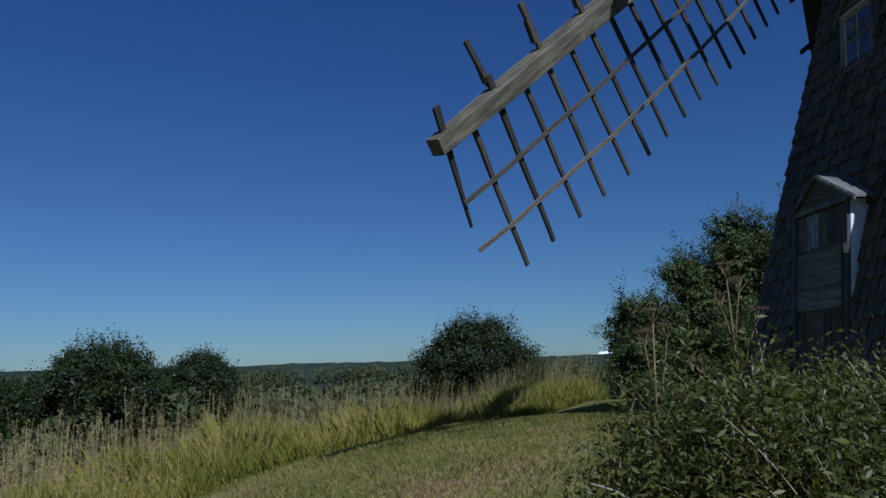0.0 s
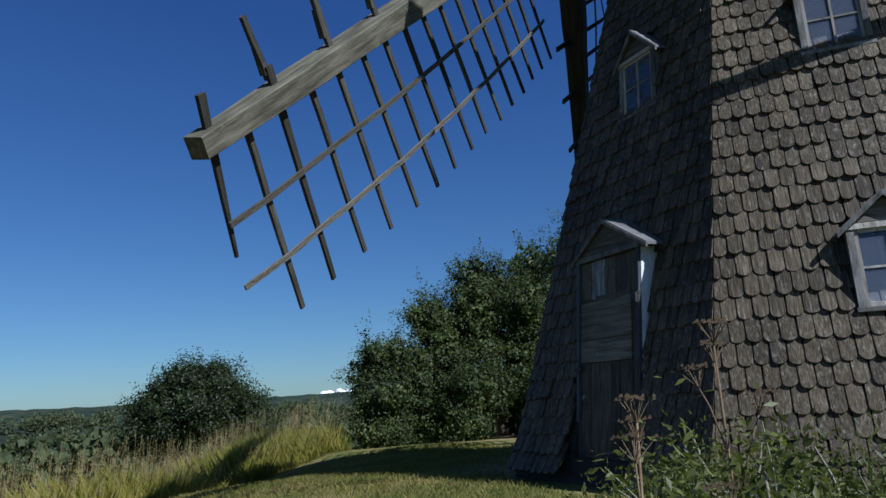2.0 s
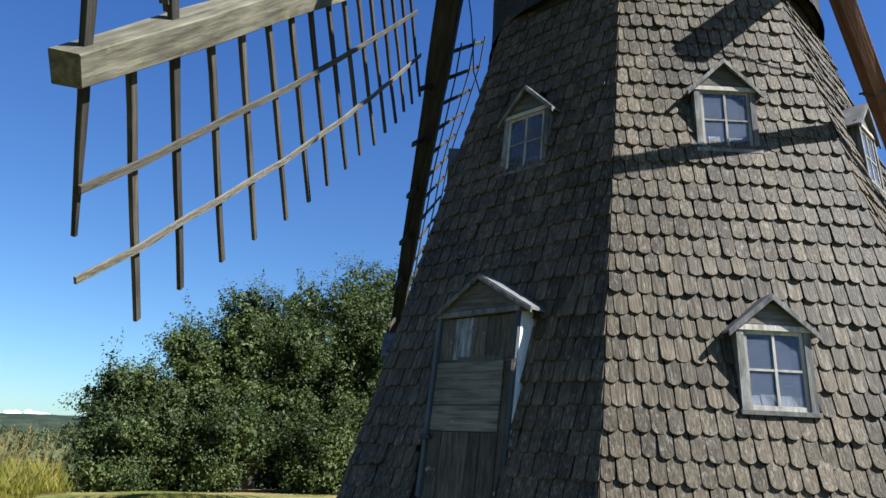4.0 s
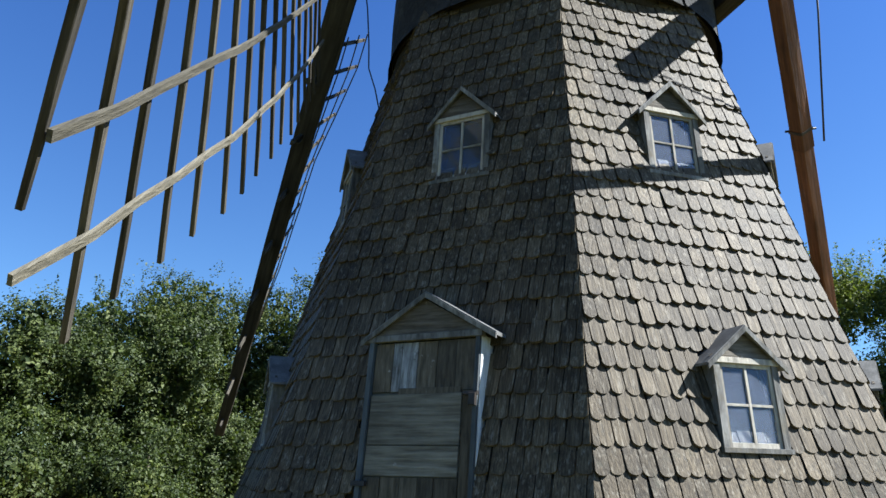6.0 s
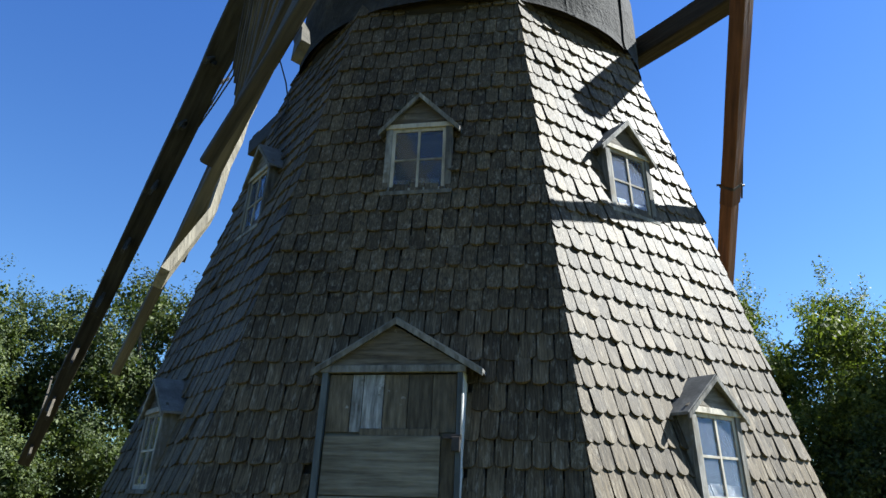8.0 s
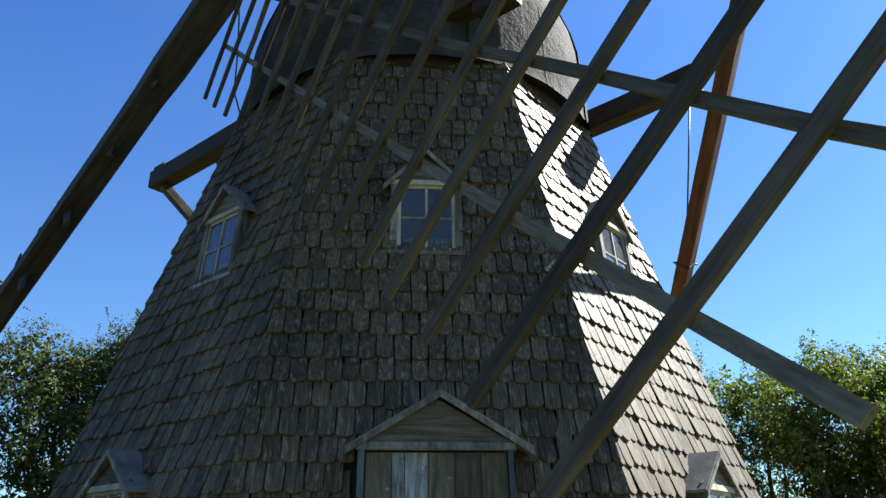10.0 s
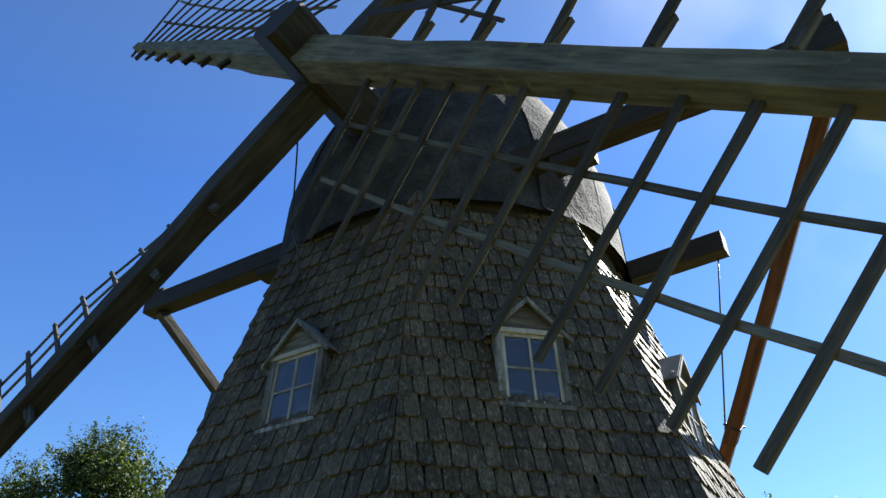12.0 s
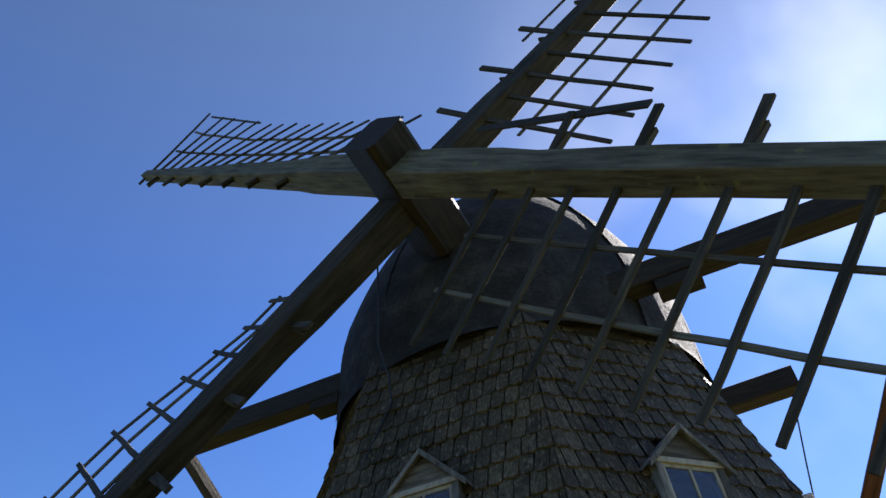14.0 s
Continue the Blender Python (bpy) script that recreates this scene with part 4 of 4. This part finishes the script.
def crown_points(rng, n_, lobes, shell=0.55, clump=0.0, per=60):
    """Leaf places in a crown of uneven lobes (centre, radius), gathered in sprays of about `per` leaves; the outside is thick, the inside thin."""
    c = np.array([q[:3] for q in lobes])
    r = np.array([q[3] for q in lobes])
    m = max(1, n_ // per) if clump else n_
    pick = rng.choice(len(lobes), m, p=r ** 2 / np.sum(r ** 2))
    d = rng.normal(size=(m, 3))
    d /= np.linalg.norm(d, axis=1)[:, None]
    k = shell + (1 - shell) * rng.random(m) ** 0.6
    bump = 1 + 0.22 * np.sin(d[:, 0] * 5 + pick) * np.sin(d[:, 1] * 6 + 2 * pick) + 0.16 * np.sin(d[:, 2] * 9 + pick * 3)
    p = c[pick] + d * (r[pick] * k * bump)[:, None]
    if not clump:
        return p, d
    which = rng.integers(0, m, n_)
    size = clump * rng.uniform(0.55, 1.35, m)
    o = rng.normal(size=(n_, 3))
    o /= np.linalg.norm(o, axis=1)[:, None]
    o = o * (rng.random(n_) ** 0.45)[:, None]
    along = d[which] * rng.uniform(-0.5, 1.1, n_)[:, None] + np.array((0, 0, 0.25))
    q = p[which] + (o * 0.8 + along) * size[which][:, None]
    way = o + d[which] * 0.7 + np.array((0, 0, 0.45))
    return q, way / np.linalg.norm(way, axis=1)[:, None]


def limb(pts, r0, r1, sides=6):
    verts, faces = [], []
    pts = [Vector(p) for p in pts]
    for i, p in enumerate(pts):
        d = (pts[min(i + 1, len(pts) - 1)] - pts[max(i - 1, 0)]).normalized()
        u = d.orthogonal().normalized()
        w = d.cross(u)
        rr = r0 + (r1 - r0) * i / (len(pts) - 1)
        verts += [p + u * rr * math.cos(2 * math.pi * j / sides) + w * rr * math.sin(2 * math.pi * j / sides) for j in range(sides)]
    for i in range(len(pts) - 1):
        for j in range(sides):
            a, b2 = i * sides + j, i * sides + (j + 1) % sides
            faces.append((a, b2, b2 + sides, a + sides))
    return verts, faces


def tree(name, x, y, height, spread, seed, label, category, leaf_mat=None, leaves=9000, leaf=0.10, low=0.12, stems=5, group="", even=False, clump=0.28):
    """A tree or tall shrub: tapered trunk with limbs, and a crown of many small leaves in uneven lobes."""
    rng = np.random.default_rng(seed)
    z0 = ground_z(x, y) - 0.05
    base = thing(name, label, category, group, (x, y, z0))
    lobes = []
    for i in range(17):
        a, k = rng.uniform(0, 2 * math.pi), math.sqrt(rng.random())
        zz = height * (low + (0.86 - low) * rng.random() ** 0.8)
        rr = spread * (0.34 + 0.22 * rng.random()) * (1.15 - 0.5 * zz / height)
        lobes.append((math.cos(a) * spread * 0.62 * k, math.sin(a) * spread * 0.62 * k, max(zz, rr * 0.7), rr))
    if even:
        lobes = []
        for i in range(26):
            k, a = math.sqrt((i + 0.5) / 26), i * 2.4
            lobes.append((math.cos(a) * spread * 0.78 * k, math.sin(a) * spread * 0.78 * k, height * (0.42 + 0.43 * math.sqrt(1 - 0.9 * k * k)), spread * 0.26))
    lobes.append((0, 0, height * 0.80, spread * 0.36))
    p, d = crown_points(rng, leaves, lobes, 0.6, clump)
    # upright sprigs that break the outline
    tips = rng.choice(len(p), leaves // (4000 if even else 260))
    extra, turn = [], []
    for q in tips:
        out = d[q] * 0.5 + np.array((0, 0, 0.8))
        k = rng.random((22, 1)) * clump * 1.5
        extra.append(p[q] + out * k + rng.normal(size=(22, 3)) * clump * 0.2 * (1.2 - k / (clump * 1.5)))
        turn.append(rng.normal(size=(22, 3)) + out)
    extra, turn = np.concatenate(extra), np.concatenate(turn)
    core, cd = crown_points(rng, leaves // 4, [(a, b2, c, r * 0.84) for a, b2, c, r in lobes], 0.3)
    nrm = np.concatenate([d * 1.1 + rng.normal(size=p.shape) * 0.55, turn, cd + rng.normal(size=core.shape)])
    p = np.concatenate([p, extra, core])
    size = np.concatenate([leaf * rng.uniform(0.6, 1.35, len(p) - len(core)), leaf * rng.uniform(1.6, 2.5, len(core))])
    keep = p[:, 2] > 0.05
    size, p, nrm = size[keep], p[keep], nrm[keep]
    nrm /= np.linalg.norm(nrm, axis=1)[:, None]
    v = leaf_arrays(p, nrm, size, rng, 0.6)
    put("crown", quads_mesh("crown", v, leaf_mat or M_LEAF), base, None, "crown of many small green leaves", kind="stuff")
    verts, faces = [], []
    for i in range(stems):
        c = lobes[int(rng.integers(len(lobes)))]
        s = Vector((rng.uniform(-0.15, 0.15) * spread * 0.4, rng.uniform(-0.15, 0.15) * spread * 0.4, 0))
        e = Vector(c[:3])
        m1 = s.lerp(e, 0.4) + Vector((rng.uniform(-0.1, 0.1), rng.uniform(-0.1, 0.1), height * 0.08))
        lv, lf = limb([s, m1, s.lerp(e, 0.75), e], 0.03 + 0.014 * height, 0.012)
        o = len(verts)
        verts += lv
        faces += [tuple(o + k for k in f2) for f2 in lf]
    put("trunk", mesh_of("trunk", verts, faces, M_BARK, True), base, None, "grey branching stems")
    return base


# thicket behind the mill
THICKET = [(-13.6, -0.5, 2.6, 1.3), (-14.2, 1.0, 4.0, 1.6), (-14.0, 3.1, 5.2, 1.9), (-15.0, 5.2, 6.3, 2.2), (-13.3, 6.4, 6.0, 2.0), (-14.6, 8.2, 7.4, 2.5), (-12.3, 9.2, 7.4, 2.3),
           (-11.0, 11.6, 8.0, 2.4), (-8.6, 12.2, 7.9, 2.2), (-6.2, 13.4, 10.0, 2.2), (-8.0, 14.6, 9.0, 2.4), (3.6, 13.8, 7.6, 2.2), (5.8, 13.0, 7.8, 2.2), (7.9, 12.0, 7.2, 2.2),
           (9.6, 10.6, 7.0, 2.2), (10.9, 8.6, 6.6, 2.1), (12.0, 6.8, 6.4, 2.0), (12.6, 9.6, 7.2, 2.3), (8.9, 14.0, 7.8, 2.4)]
UNDERGROWTH = [(-11.2, 3.4, 1.5, 1.3), (-12.4, 5.0, 2.4, 1.6), (-12.8, 1.6, 1.6, 1.3), (-13.0, -1.0, 1.1, 1.0), (-11.6, 7.0, 2.6, 1.6), (-10.0, 9.0, 2.8, 1.6), (4.2, 12.0, 3.6, 1.9), (6.2, 11.4, 3.5, 1.9), (8.3, 10.4, 3.5, 1.9),
               (10.0, 8.8, 3.3, 1.8), (11.4, 7.2, 3.2, 1.8), (10.4, 11.4, 3.8, 1.9)]
for i, (x, y, h, s) in enumerate(UNDERGROWTH):
    tree("bush", x, y, h - ground_z(x, y), s, 140 + i, "low leafy green bush at the foot of the thicket", "bush", leaves=15000, leaf=0.072, low=0.02, group="undergrowth of the thicket")
# trees at x > 0 take the leaf colour that has sunlight painted in
for i, (x, y, h, s) in enumerate(THICKET):
    tree("shrub_tree", x, y, h - ground_z(x, y), s, 40 + i, ("yellow-green" if x > 0 else "dense dark green") + " tree of the thicket behind the mill", "tree", M_LEAF_SUNLIT if x > 0 else M_LEAF, leaves=36000, leaf=0.078, low=0.06, group="thicket behind the mill")

# round trees in the meadow beyond
for i, (x, y, h, s) in enumerate([(-34, -3.4, 10.3, 3.9), (-72, -38, 15.9, 7.2), (-85, -31, 15.9, 4.4), (-66, -47, 12.6, 5.5), (-96, -36, 15.2, 4.8)]):
    tree("meadow_tree", x, y, h, s, 80 + i, "round dark green tree in the meadow", "tree", M_LEAF_DARK, leaves=60000 if i == 0 else 36000, leaf=0.13 if i == 0 else 0.26, group="meadow trees", even=True, clump=0.55 if i == 0 else 0.95)


HILL_NEAR = (140, 275, 420, -3.6, 3.0)


def far_woods():
    rng = np.random.default_rng(7)
    allv = []
    for i in range(760):
        az = radians(rng.uniform(150, 262))
        dist = rng.uniform(75, 330) if i < 440 else rng.uniform(325, 421)
        x, y = dist * math.cos(az), dist * math.sin(az)
        h, s = rng.uniform(6, 11), rng.uniform(3.5, 6.5)
        z = ground_z(x, y)
        if i >= 440:
            h, s = h * 0.9, s * 1.25
            k = (dist - 0.72 * 420) / (0.28 * 420)
            z = -16.5 + (ridge_crest(math.degrees(az), *HILL_NEAR) + 16.5) * k - 1.5
        lobes = [(x + rng.uniform(-s, s) * 0.6, y + rng.uniform(-s, s) * 0.6, z + h * rng.uniform(0.4, 0.8), s * rng.uniform(0.4, 0.6)) for k in range(5)]
        p, d = crown_points(rng, 330, lobes, 0.75)
        nrm = rng.normal(size=p.shape)
        nrm /= np.linalg.norm(nrm, axis=1)[:, None]
        allv.append(leaf_arrays(p, nrm, rng.uniform(0.9, 2.0, len(p)), rng, 0.7))
    ob = put("far_wood", quads_mesh("far_wood", np.concatenate(allv), M_WOODS))
    tagged(ob, "dark green woodland in the valley below the mound", "woodland", kind="stuff")


far_woods()
ridge("hill_near", *HILL_NEAR, "wooded ridge across the valley")
ridge("hill_middle", 150, 215, 1100, 13.0, 8.0, "far wooded hill")
ridge("hill_far", 130, 285, 2000, 9.0, 12.0, "far blue-green hills on the horizon")


def cloud(name, az, dist, width, height, seed):
    """A low bank of heaped cloud on the horizon."""
    rng = random.Random(seed)
    a = radians(az)
    side = Vector((-math.sin(a), math.cos(a), 0))
    c = Vector((math.cos(a), math.sin(a), 0)) * dist
    bm = bmesh.new()
    for i in range(70):
        k = rng.uniform(-1, 1)
        r = height * (0.10 + 0.20 * rng.random()) * (1.1 - 0.6 * abs(k))
        m = Matrix.Translation(c + side * k * width / 2 + Vector((0, 0, -16 + height * (0.5 + 0.45 * (1 - abs(k)) * rng.random())))) @ Matrix.Diagonal((r * 1.5, r * 1.5, r, 1))
        bmesh.ops.create_icosphere(bm, subdivisions=2, radius=1.0, matrix=m)
    me = bpy.data.meshes.new(name)
    bm.to_mesh(me)
    bm.free()
    me.materials.append(M_CLOUD)
    me.polygons.foreach_set("use_smooth", [True] * len(me.polygons))
    tagged(put(name, me), "white heaped cloud low on the horizon", "cloud", kind="structure")


cloud("cloud_bank", 163.0, 4000, 380, 78, 4)


def mown_edge(az):
    """Radius to which the turf round the mill is mown, by azimuth in degrees."""
    knots = [(-235, 30.0), (-174, 24.0), (-169, 12.2), (-160, 11.8), (-150, 11.4), (-142, 10.4), (-132, 9.6), (-120, 9.55), (-100, 10.3), (-70, 10.5), (-52, 12.6), (-25, 13.2), (40, 13.2)]
    for (a0, r0), (a1, r1) in zip(knots, knots[1:]):
        if az <= a1:
            return r0 + (r1 - r0) * (az - a0) / (a1 - a0)
    return knots[-1][1]


def polar(rng, n_, az0, az1, r0, r1):
    az = rng.uniform(az0, az1, n_)
    r = np.sqrt(rng.uniform(r0 * r0, r1 * r1, n_))
    return az, r, r * np.cos(np.radians(az)), r * np.sin(np.radians(az))


def blades(rng, x, y, z, height, width, lean):
    """Grass blades: a bent strip of one quad that narrows to the tip."""
    n_ = len(x)
    a = rng.uniform(0, 2 * np.pi, n_)
    b = rng.uniform(0, 2 * np.pi, n_)
    base = np.stack([x, y, z], 1)
    side = np.stack([np.cos(a), np.sin(a), np.zeros(n_)], 1) * width[:, None]
    bend = np.stack([np.cos(b) + 0.5, np.sin(b) - 0.2, np.zeros(n_)], 1) * (lean * height)[:, None]
    up = np.stack([np.zeros(n_), np.zeros(n_), height], 1)
    v = np.empty((n_, 4, 3))
    v[:, 0] = base - side
    v[:, 1] = base + side
    v[:, 2] = base + up + bend + side * 0.12
    v[:, 3] = base + up * 0.55 + bend * 0.35 - side * 0.8
    return v.reshape(-1, 3)


def tall_grass():
    rng = np.random.default_rng(11)
    az, r, x, y = polar(rng, 370000, -225, -25, 8.5, 21.0)
    keep = np.array([rr > mown_edge(a) + 0.25 * noise.noise(Vector((a * 0.4, rr, 0))) for a, rr in zip(az, r)])
    keep &= rng.random(len(r)) < np.clip(1.5 - (r - 8) / 10, 0.25, 1)
    az, r, x, y = az[keep], r[keep], x[keep], y[keep]
    z = np.array([ground_z(a, b2) for a, b2 in zip(x, y)])
    edge = np.array([min(1.0, 0.45 + 0.55 * (rr - mown_edge(a))) for a, rr in zip(az, r)])
    tuft = np.array([0.75 + 0.5 * noise.noise(Vector((a * 0.9, b2 * 0.9, 3))) for a, b2 in zip(x, y)])
    tall = np.where(az < -150, 1.08, 1.0)
    h = rng.uniform(0.40, 0.98, len(x)) * edge * tuft * tall
    v = blades(rng, x, y, z, h, rng.uniform(0.0014, 0.0042, len(x)), rng.uniform(0.08, 0.55, len(x)))
    ob = put("tall_grass", quads_mesh("tall_grass", v, M_GRASS))
    tagged(ob, "tall unmown yellow-green meadow grass on the mound", "grass", kind="stuff")
    # flowering stalks: thin stem and a loose head of short strips
    pick = rng.random(len(x)) < 0.075
    sx, sy, sz = x[pick], y[pick], z[pick]
    n_ = len(sx)
    hh = rng.uniform(0.80, 1.38, n_) * edge[pick] * tall[pick] * (0.8 + 0.3 * tuft[pick])
    ln = rng.uniform(0.08, 0.48, n_)
    an = rng.normal(0.6, 1.0, n_)
    tip = np.stack([sx + np.cos(an) * ln * hh + 0.06, sy + np.sin(an) * ln * hh, sz + hh], 1)
    foot = np.stack([sx, sy, sz], 1)
    side = np.stack([np.cos(an + 1.5), np.sin(an + 1.5), np.zeros(n_)], 1) * 0.0022
    v = np.empty((n_, 4, 3))
    v[:, 0], v[:, 1], v[:, 2], v[:, 3] = foot - side, foot + side, tip + side * 0.6, tip - side * 0.6
    parts = [v.reshape(-1, 3)]
    for k in range(16):
        f2 = k / 16
        c = tip - (tip - foot) * 0.24 * f2 * rng.uniform(0.6, 1.1, n_)[:, None]
        c = c + rng.normal(size=c.shape) * (0.006 + 0.016 * f2)
        nr = rng.normal(size=c.shape)
        nr[:, 2] *= 0.3
        nr /= np.linalg.norm(nr, axis=1)[:, None]
        parts.append(leaf_arrays(c, nr, rng.uniform(0.016, 0.042, n_), rng, 0.14))
    ob = put("grass_heads", quads_mesh("grass_heads", np.concatenate(parts), M_STRAW))
    tagged(ob, "straw-coloured flowering grass heads above the meadow", "grass", kind="stuff")


def mown_grass():
    rng = np.random.default_rng(12)
    az, r, x, y = polar(rng, 150000, -178, -30, 4.2, 10.8)
    keep = np.array([rr < mown_edge(a) + 0.3 for a, rr in zip(az, r)])
    bare = np.array([noise.noise(Vector((a * 0.55, b2 * 0.55, 9))) for a, b2 in zip(x, y)])
    keep &= rng.random(len(x)) < np.clip(1.0 - 1.6 * bare, 0.15, 1)
    x, y = x[keep], y[keep]
    z = np.array([ground_z(a, b2) for a, b2 in zip(x, y)]) - 0.004
    v = blades(rng, x, y, z, rng.uniform(0.018, 0.075, len(x)), rng.uniform(0.002, 0.005, len(x)), rng.uniform(0.1, 0.9, len(x)))
    ob = put("mown_grass", quads_mesh("mown_grass", v, M_LAWN))
    tagged(ob, "short dry mown turf round the mill", "grass", kind="stuff")


tall_grass()
mown_grass()


def near_shrub(x, y, height, spread, seed, sprays, label, leaf=0.040, per=110):
    """A wiry shrub close by: many thin arching twigs, each set with narrow leaves."""
    rng = np.random.default_rng(seed)
    z0 = ground_z(x, y)
    base = thing("willow_shrub", label, "shrub", "shrubs beside the path", (x, y, z0))
    tv, tf, centres, normals = [], [], [], []
    for i in range(sprays):
        a = rng.uniform(0, 2 * math.pi)
        k = math.sqrt(rng.random())
        s = Vector((math.cos(a) * spread * 0.25 * k, math.sin(a) * spread * 0.25 * k, 0))
        e = Vector((math.cos(a) * spread * k * 1.1, math.sin(a) * spread * k * 1.1, height * (1.08 - 0.62 * k * k) * rng.uniform(0.45, 1.08)))
        m1 = s.lerp(e, 0.5) + Vector((rng.normal() * 0.08, rng.normal() * 0.08, height * 0.16))
        e = e + Vector((rng.normal() * 0.05, rng.normal() * 0.05, -0.04))
        pts = []
        for j in range(7):
            q = j / 6
            pts.append(s * (1 - q) ** 2 + m1 * (2 * q * (1 - q)) + e * q * q)
        if i % 4 == 0:
            stout = i % 20 == 0
            lv, lf = limb(pts, 0.0105 if stout else 0.0045, 0.004 if stout else 0.0014, 5 if stout else 4)
            o = len(tv)
            tv += lv
            tf += [tuple(o + c for c in f2) for f2 in lf]
        q = (0.18 + 0.82 * rng.random(per))[:, None]
        along = np.array(s)[None] * (1 - q) ** 2 + np.array(m1)[None] * (2 * q * (1 - q)) + np.array(e)[None] * q * q
        centres.append(along + rng.normal(size=(per, 3)) * 0.055)
        normals.append(rng.normal(size=(per, 3)) + np.array((0, 0, 0.6)))
    centres, normals = np.concatenate(centres), np.concatenate(normals)
    keep = centres[:, 2] > 0.0
    centres, normals = centres[keep], normals[keep]
    normals /= np.linalg.norm(normals, axis=1)[:, None]
    v = leaf_arrays(centres, normals, leaf * rng.uniform(0.55, 1.3, len(centres)), rng, 0.34)
    put("foliage", quads_mesh("foliage", v, M_LEAF_NEAR), base, None, "narrow grey-green leaves", kind="stuff")
    put("twig_work", mesh_of("twig_work", tv, tf, M_TWIG, True), base, None, "pale bare twigs", kind="stuff")
    return base


for i, (x, y, h, s, n_) in enumerate([(5.15, -6.35, 0.80, 0.95, 260), (4.25, -5.75, 0.74, 1.0, 250), (5.9, -5.9, 0.72, 1.0, 240), (3.3, -5.3, 0.62, 0.9, 210), (4.7, -4.9, 0.62, 1.0, 190), (4.65, -6.75, 0.88, 0.62, 300), (2.5, -4.75, 0.4, 0.7, 120), (6.4, -6.7, 0.88, 0.7, 200)]):
    near_shrub(x, y, h + 0.13, s, 200 + i, n_, "wiry grey-green shrub with narrow leaves beside the path")


def umbel(x, y, height, lean, seed):
    """A dried hogweed stalk with branching, flat seed heads."""
    rng = random.Random(seed)
    z0 = ground_z(x, y)
    base = thing("hogweed", "dry brown hogweed stalk with flat seed heads", "weed", "dry weeds by the mill", (x, y, z0))
    top = Vector((lean[0], lean[1], height))
    tube("stem", [(0, 0, 0), (lean[0] * 0.3, lean[1] * 0.3, height * 0.45), top], 0.0055, M_HOGWEED, base, 6, r1=0.003)
    heads = [top] + [top + Vector((rng.uniform(-0.15, 0.15), rng.uniform(-0.15, 0.15), rng.uniform(-0.22, 0.0))) for i in range(3)]
    for i, h in enumerate(heads):
        if i:
            k = rng.uniform(0.55, 0.8)
            tube("side_stem", [top * k, (top * k).lerp(h, 0.6) + Vector((0, 0, 0.02)), h], 0.003, M_HOGWEED, base, 5, r1=0.002)
        verts, faces = [], []
        for j in range(10):
            a, rr = rng.uniform(0, 6.28), rng.uniform(0.015, 0.05)
            tip = h + Vector((math.cos(a) * rr, math.sin(a) * rr, 0.06 - rr * 0.25))
            lv, lf = limb([h, h.lerp(tip, 0.6), tip], 0.0016, 0.001, 4)
            o = len(verts)
            verts += lv
            faces += [tuple(o + c for c in f2) for f2 in lf]
            for q in range(3):
                c = tip + Vector((rng.uniform(-0.016, 0.016), rng.uniform(-0.016, 0.016), rng.uniform(0, 0.012)))
                o = len(verts)
                verts += [c + Vector((0.006, 0, 0)), c + Vector((-0.004, 0.005, 0)), c + Vector((-0.004, -0.005, 0)), c + Vector((0, 0, 0.009))]
                faces += [(o, o + 1, o + 2), (o, o + 3, o + 1), (o + 1, o + 3, o + 2), (o + 2, o + 3, o)]
        put("seed_head", mesh_of("seed_head", verts, faces, M_HOGWEED), base, None, "flat dry seed head", kind="stuff")


def grass_tuft(x, y, radius, height, seed):
    """A lush clump of long arching blades."""
    rng = np.random.default_rng(seed)
    n_ = 900
    a, r = rng.uniform(0, 2 * np.pi, n_), radius * np.sqrt(rng.random(n_))
    z0 = ground_z(x, y) - 0.02
    px_, py_ = r * np.cos(a), r * np.sin(a)
    h = height * rng.uniform(0.45, 1.1, n_)
    v = blades(rng, px_, py_, np.zeros(n_), h, rng.uniform(0.002, 0.005, n_), rng.uniform(0.2, 0.8, n_))
    ob = put("grass_tuft", quads_mesh("grass_tuft", v, M_TUFT))
    ob.location = (x, y, z0)
    tagged(ob, "lush green grass tuft at the edge of the shrubs", "grass tuft", "grass tufts by the shrubs")


for i, (x, y, r, h) in enumerate([(1.75, -5.9, 0.24, 0.30), (2.15, -5.7, 0.28, 0.34), (2.55, -5.75, 0.24, 0.30)]):
    grass_tuft(x, y, r, h, 300 + i)

umbel(4.60, -6.66, 1.27, (0.03, -0.05), 1)
umbel(4.69, -7.09, 1.12, (0.02, 0.02), 2)

# ---- the mill's shingles, last ----
for wall_az, list_ in FACES.items():
    cut = [(o["z0"] + 0.02, o["z1"] - 0.02, DORMER_HW - 0.04) for o in list_]
    over = [(o["z0"], o["z1"], DORMER_HW, o["apex"]) for o in list_]
    if wall_az == -90:
        cut.append((0.0, DOOR_TOP - 0.03, DOOR_HW - 0.035))
        over.append((-0.10, DOOR_TOP, DOOR_HW + 0.05, DOOR_APEX))
    clad(wall_az, wall_face(wall_az, cut), over)
